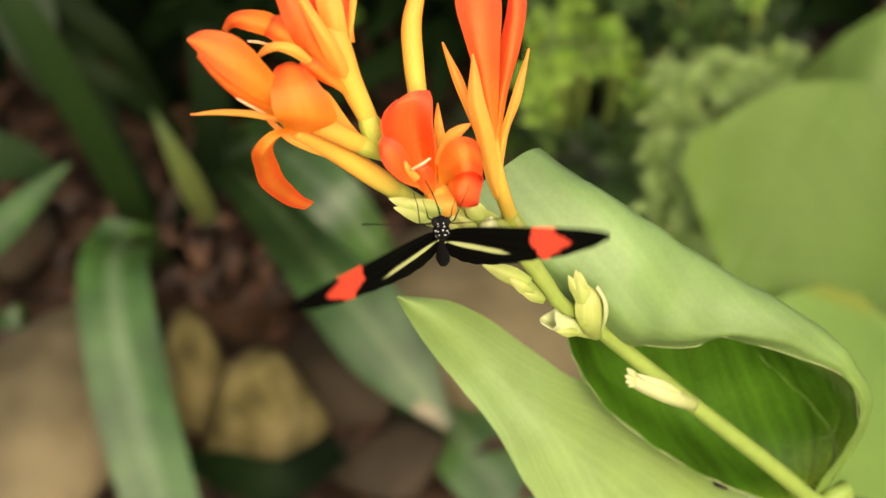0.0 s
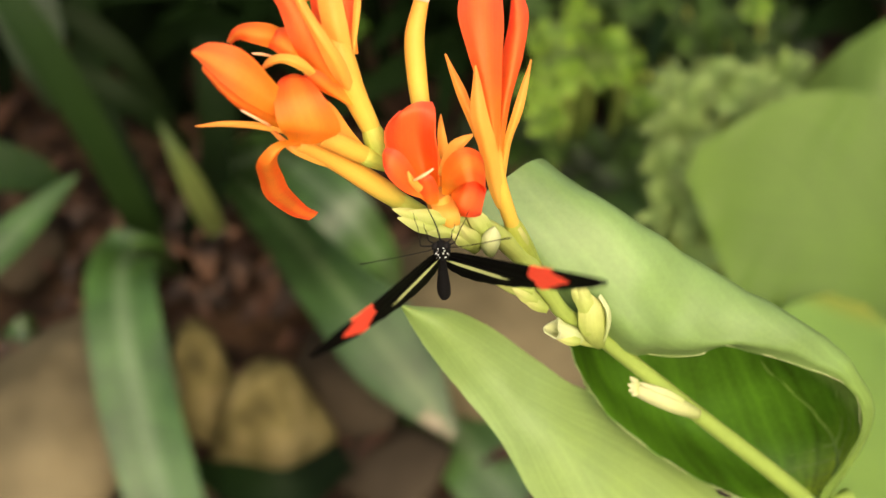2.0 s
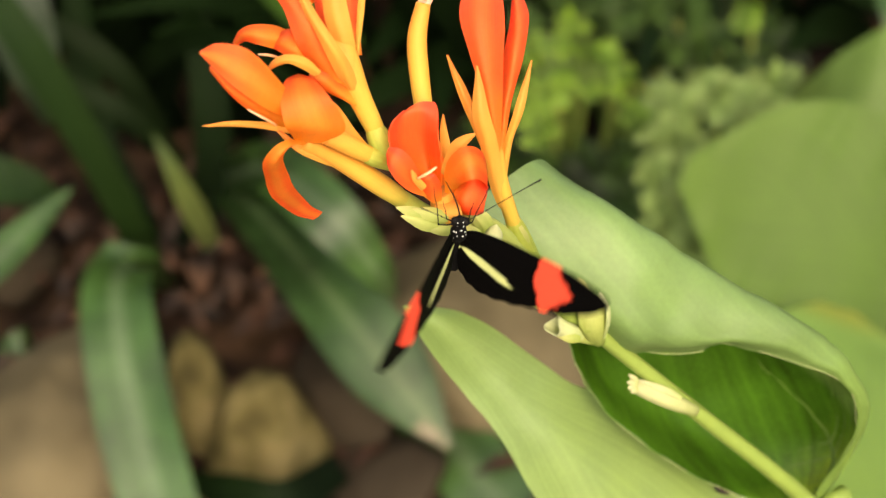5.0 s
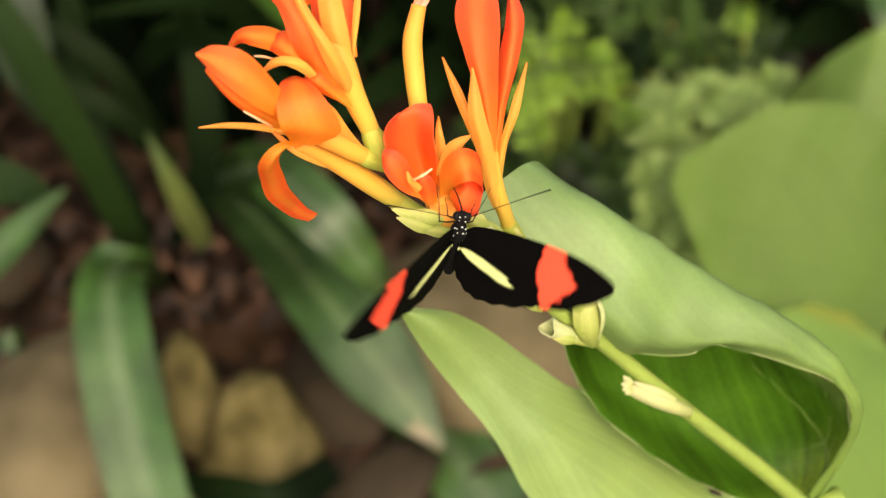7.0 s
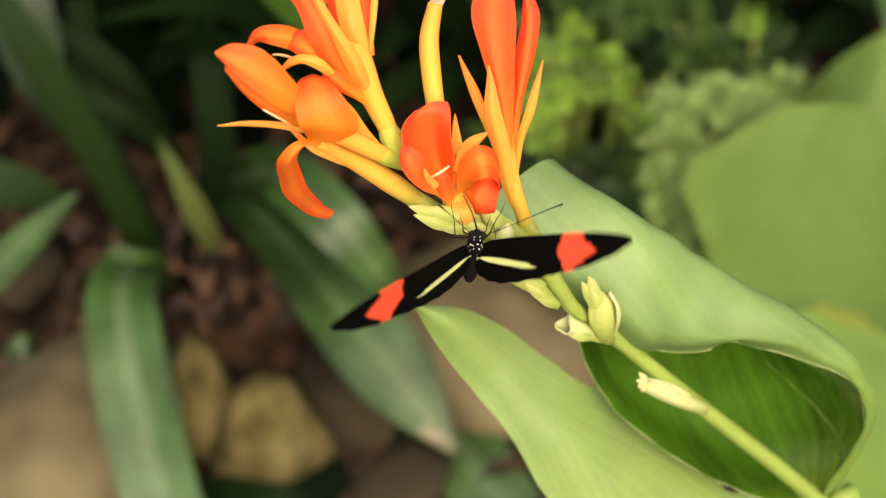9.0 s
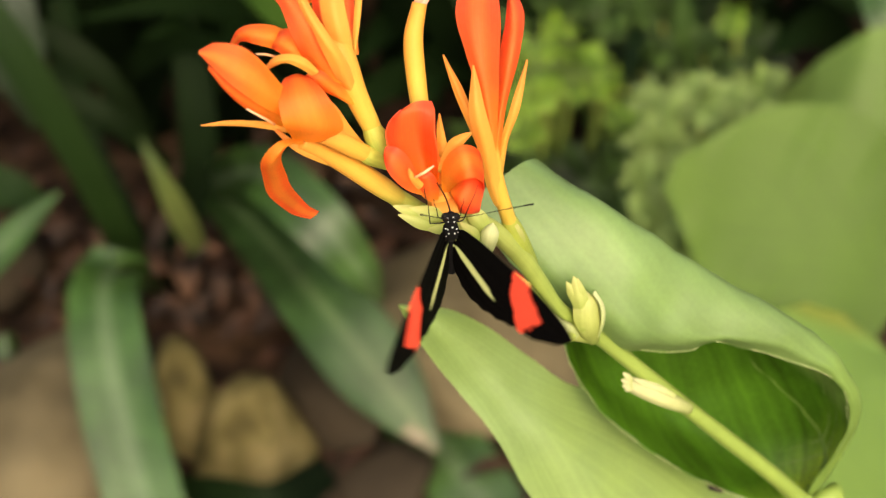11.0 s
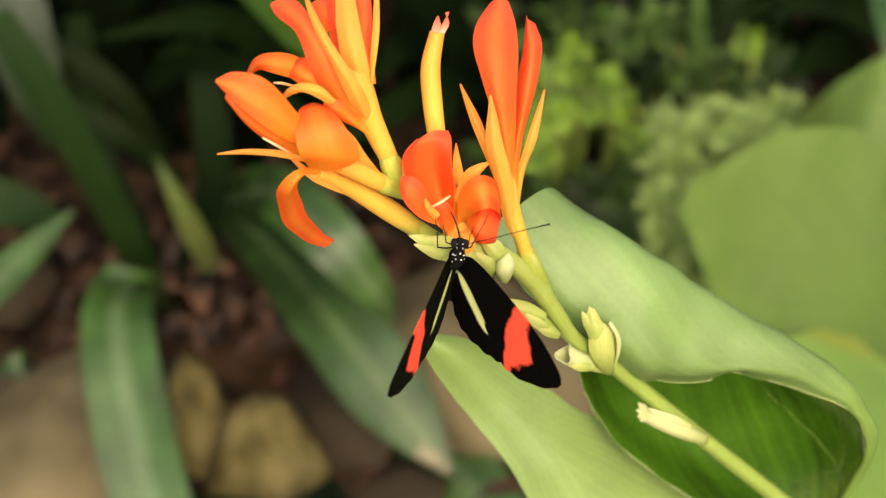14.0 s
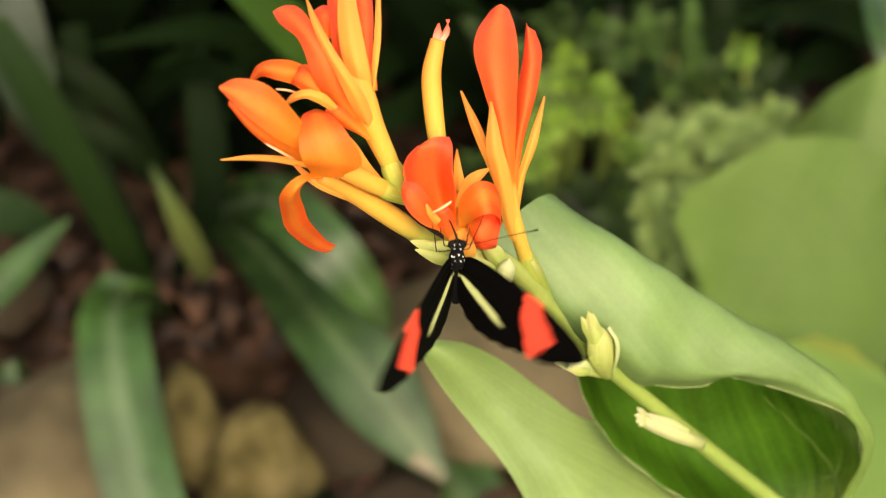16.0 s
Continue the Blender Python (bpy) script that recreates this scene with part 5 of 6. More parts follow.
def marked_wing(name, build_mask, mark):
    """Black scaled wing with one mark, whose mask build_mask makes from x (out from the body) and y (forward), in millimetres."""
    m, N, L = shader(name)
    b = N["Principled BSDF"]
    b.inputs["Roughness"].default_value = 0.75
    b.inputs["Specular IOR Level"].default_value = 0.04
    obj = N.new("ShaderNodeTexCoord")
    sep = N.new("ShaderNodeSeparateXYZ")
    L.new(obj.outputs["Object"], sep.inputs[0])
    scale = N.new("ShaderNodeTexNoise")
    scale.inputs["Scale"].default_value, scale.inputs["Detail"].default_value = 260, 3
    L.new(obj.outputs["Object"], scale.inputs["Vector"])

    def op(kind, a, c, d=None):
        n = N.new("ShaderNodeMath")
        n.operation = kind
        for i, q in enumerate((a, c, d)):
            if q is None:
                continue
            if isinstance(q, (int, float)):
                n.inputs[i].default_value = q
            else:
                L.new(q, n.inputs[i])
        return n.outputs[0]

    x = op("MULTIPLY", op("ABSOLUTE", sep.outputs[0], 0), 1000)
    y = op("MULTIPLY", sep.outputs[1], 1000)
    wob = op("MULTIPLY", op("SUBTRACT", scale.outputs[0], 0.5), 4.5)
    edge = op("MULTIPLY", build_mask(op, x, y, wob), 1.3)
    mask = op("MINIMUM", op("MAXIMUM", edge, 0.0), 1.0)
    fine = N.new("ShaderNodeTexNoise")
    fine.inputs["Scale"].default_value = 2500
    L.new(obj.outputs["Object"], fine.inputs["Vector"])
    dark = ramp(N, [(0.3, (0.0008, 0.0008, 0.0008)), (0.75, (0.0024, 0.0021, 0.0019))])
    L.new(fine.outputs[0], dark.inputs[0])
    lit = ramp(N, [(0.3, tuple(c * 0.85 for c in mark)), (0.75, mark)])
    L.new(fine.outputs[0], lit.inputs[0])
    mx = N.new("ShaderNodeMix")
    mx.data_type = "RGBA"
    L.new(mask, mx.inputs["Factor"])
    L.new(dark.outputs[0], mx.inputs[6])
    L.new(lit.outputs[0], mx.inputs[7])
    L.new(mx.outputs[2], b.inputs["Base Color"])
    return m


def red_band(op, x, y, w):
    inner_edge = op("MULTIPLY_ADD", op("MAXIMUM", op("SUBTRACT", -3.0, y), 0.0), 0.24, 15.9)
    left = op("SUBTRACT", op("ADD", x, op("MULTIPLY", w, 0.6)), inner_edge)
    point = op("SUBTRACT", 25.4, op("MULTIPLY", op("ABSOLUTE", op("ADD", y, 4.6), 0), 0.6))
    right = op("MULTIPLY", op("SUBTRACT", op("MAXIMUM", point, 21.6), op("ADD", x, w)), 0.7)
    return op("MINIMUM", left, right)


def pale_bar(op, x, y, w):
    line = op("MULTIPLY_ADD", x, -0.5, -2.9)
    off = op("ABSOLUTE", op("SUBTRACT", y, line), 0)
    along = op("MULTIPLY", op("SUBTRACT", x, 6.3), 0.149)
    square = op("MULTIPLY", along, along)
    thick = op("MULTIPLY", op("SUBTRACT", 1.0, op("MULTIPLY", square, square)), 1.75)
    return op("SUBTRACT", op("MULTIPLY_ADD", w, 0.16, thick), off)


FOREWING = marked_wing("forewing_scales", red_band, (0.95, 0.09, 0.05))
HINDWING = marked_wing("hindwing_scales", pale_bar, (0.57, 0.62, 0.26))
BLACK_FUR = velvet("black_fur", (0.0022, 0.002, 0.002), 0.9)
BLACK_LEG = velvet("black_leg", (0.004, 0.0035, 0.003), 0.7)
WHITE_SPOT = velvet("white_spot", (0.6, 0.6, 0.56), 0.6)


def wing(front, rear, side, lift, arch, ragged=0.0, seed=0.0):
    """A wing blade from its front and rear margins, in millimetres out from the hinge and forward; side -1 is the left one."""
    nu, nv = 40, 18
    a = spline([(x, y, 0) for x, y in front], nu)
    b = spline([(x, y, 0) for x, y in rear], nu)
    rows = []
    for i in range(nu):
        row = []
        for j in range(nv):
            v = j / (nv - 1)
            p = a[i].lerp(b[i], v)
            if ragged and v > 0.8:
                p.y += ragged * math.sin(i * 1.15 + seed) * (v - 0.8) / 0.2
            z = lift + arch * math.sin(min(p.x, 33) / 33 * math.pi) + 0.04 * math.sin(v * 17)
            row.append(Vector((side * p.x, p.y, z)) / 1000)
        rows.append(row if side > 0 else row[::-1])
    return sheet(rows, 0.00012)


def ellipsoid(at, size, lumps=0.0, seed=0.0):
    bm = bmesh.new()
    bmesh.ops.create_uvsphere(bm, u_segments=20, v_segments=14, radius=1)
    for v in bm.verts:
        k = 1 + lumps * noise.noise(v.co * 5 + Vector((seed, 0, 0)))
        v.co = Vector((at[0] + v.co.x * size[0] * k, at[1] + v.co.y * size[1] * k, at[2] + v.co.z * size[2] * k)) / 1000
    for f in bm.faces:
        f.smooth = True
    return bm


def limb(points, radii, n=24):
    return tube([Vector(p) / 1000 for p in points], [r / 1000 for r in radii], 7, n)


def build_butterfly():
    root = thing("butterfly", (0, 0, 0), "black butterfly with red forewing bands and pale yellow hindwing bars", "butterfly")
    thorax = part("thorax", joined(ellipsoid((0, 1.0, 0), (1.75, 3.0, 1.7), 0.15, 1), ellipsoid((0, 3.7, 0.1), (1.05, 1.0, 1.0), 0.1, 4)), BLACK_FUR, root, "furry black thorax with white spots", True)
    for x, y, z, r in ((1.2, 3.0, 0.95, 0.19), (-1.05, 3.15, 1.0, 0.21), (0.35, 3.75, 1.1, 0.23), (-0.62, 3.3, 1.3, 0.17), (0.75, 2.15, 1.5, 0.21), (-0.4, 2.35, 1.6, 0.16), (1.45, 1.75, 0.9, 0.13), (-1.5, 2.0, 0.85, 0.17), (-1.0, 1.1, 1.35, 0.12)):
        part("white_spot", ellipsoid((x, y, z), (r * 0.85, r, r * 0.7), 0.25, x), WHITE_SPOT, thorax, "", True)
    abdomen = limb([(0, 0.0, 0), (0, -3, 0.0), (0, -7, 0), (0, -10.6, 0), (0, -13.2, 0), (0, -14.2, 0)], [0.75, 0.85, 1.2, 1.5, 1.15, 0.25])
    abdomen = part("abdomen", abdomen, BLACK_FUR, root, "", True)
    head = part("head", ellipsoid((0, 6.0, 0.1), (1.2, 1.15, 1.2), 0.05, 2), BLACK_FUR, root, "black head with white dots", True)
    for s in (-1, 1):
        part("eye", ellipsoid((s * 1.1, 6.1, 0.25), (0.8, 0.95, 0.95)), BLACK_LEG, head, "", True)
        part("white_spot", ellipsoid((s * 0.55, 6.75 + s * 0.12, 0.9), (0.13, 0.16, 0.12), 0.25, s), WHITE_SPOT, head, "", True)
        part("white_spot", ellipsoid((s * 0.6 + 0.1, 5.65 - s * 0.1, 1.1), (0.14, 0.17, 0.13), 0.25, s + 2), WHITE_SPOT, head, "", True)
    # antennae, each swung on its own
    reach = part("antenna", limb([(0, 0, 0), (6, 0.25, 0.3), (12, 0.35, 0.3), (18, 0.2, 0.1), (21, 0, 0)], [0.1, 0.08, 0.08, 0.11, 0.19]), BLACK_LEG, head, "thin clubbed antenna", True)
    feeler = part("antenna", limb([(0, 0, 0), (-5, 0.25, 0.2), (-10, 0.35, 0.2), (-15, 0.2, 0.1), (-17.5, 0, 0)], [0.1, 0.08, 0.08, 0.11, 0.19]), BLACK_LEG, head, "thin clubbed antenna", True)
    part("proboscis", limb([(0, 6.4, -0.4), (-0.5, 6.9, -2.4), (-1.4, 7.3, -4.8), (-3.0, 7.8, -7.8)], [0.19, 0.17, 0.13, 0.09]), BLACK_LEG, head, "", True)
    # two pairs of walking legs with sharp knees
    for s, steps in ((-1, (((0.9, 3.0, -0.9), (4.2, 2.8, -0.7), (4.6, 5.0, -3.8), (5.4, 7.6, -6.6)), ((0.8, 4.2, -0.9), (2.6, 3.6, -1.6), (2.9, 4.8, -3.0), (3.4, 6.0, -4.4)))),
                     (1, (((0.9, 3.0, -0.9), (2.6, 3.2, -1.2), (3.9, 4.8, -3.8), (5.6, 7.6, -6.8)), ((0.8, 4.2, -0.9), (2.0, 4.0, -1.8), (2.2, 5.0, -3.0), (2.7, 6.0, -4.4))))):
        for hip, knee, shin, toe in steps:
            at = [Vector((s * x, y, z)) for x, y, z in (hip, knee, shin, toe)]
            part("leg", joined(limb([at[0], (at[0] + at[1]) / 2 + Vector((0, 0, 0.2)), at[1]], [0.19, 0.17, 0.12], 10),
                               limb([at[1] - (at[2] - at[1]) * 0.05, (at[1] + at[2]) / 2, at[2]], [0.13, 0.11, 0.08], 10),
                               limb([at[2], (at[2] + at[3]) / 2 + Vector((s * 0.15, 0, 0)), at[3]], [0.08, 0.07, 0.05], 10)), BLACK_LEG, root, "thin black leg", True)
    made = {}
    for s in (-1, 1):
        fore = wing([(0, 2.2), (2.4, 4.0), (7.5, 5.0), (13, 5.1), (18, 4.7), (24, 3.3), (29, 0.8), (31.6, -1.2), (32.5, -2.9)],
                    [(0, -2.0), (4, -4.6), (9, -8.0), (14, -11.0), (17.5, -12.6), (20, -12.8), (22.5, -12.2), (27, -9.9), (30.4, -7.0), (32.0, -4.8), (32.6, -3.4)], s, 0.0, 0.9, 0.22, 2.0 * s)
        hind = wing([(-0.4, -1.0), (5, -1.4), (10, -4.0), (15, -7.6), (18.4, -11.0)],
                    [(-0.6, -3.6), (-0.3, -9.0), (1.4, -12.4), (3.8, -14.8), (7.1, -15.7), (11.2, -15.2), (15.4, -14.0), (18.6, -12.4)], s, 0.35, 0.55, 0.3, s)
        made[s] = (part("forewing", fore, FOREWING, root, "black forewing with a red band", True), part("hindwing", hind, HINDWING, root, "black hindwing with a pale yellow bar", True))
    return root, made, abdomen, feeler, reach


butterfly, WINGS, ABDOMEN, FEELER, REACH = build_butterfly()

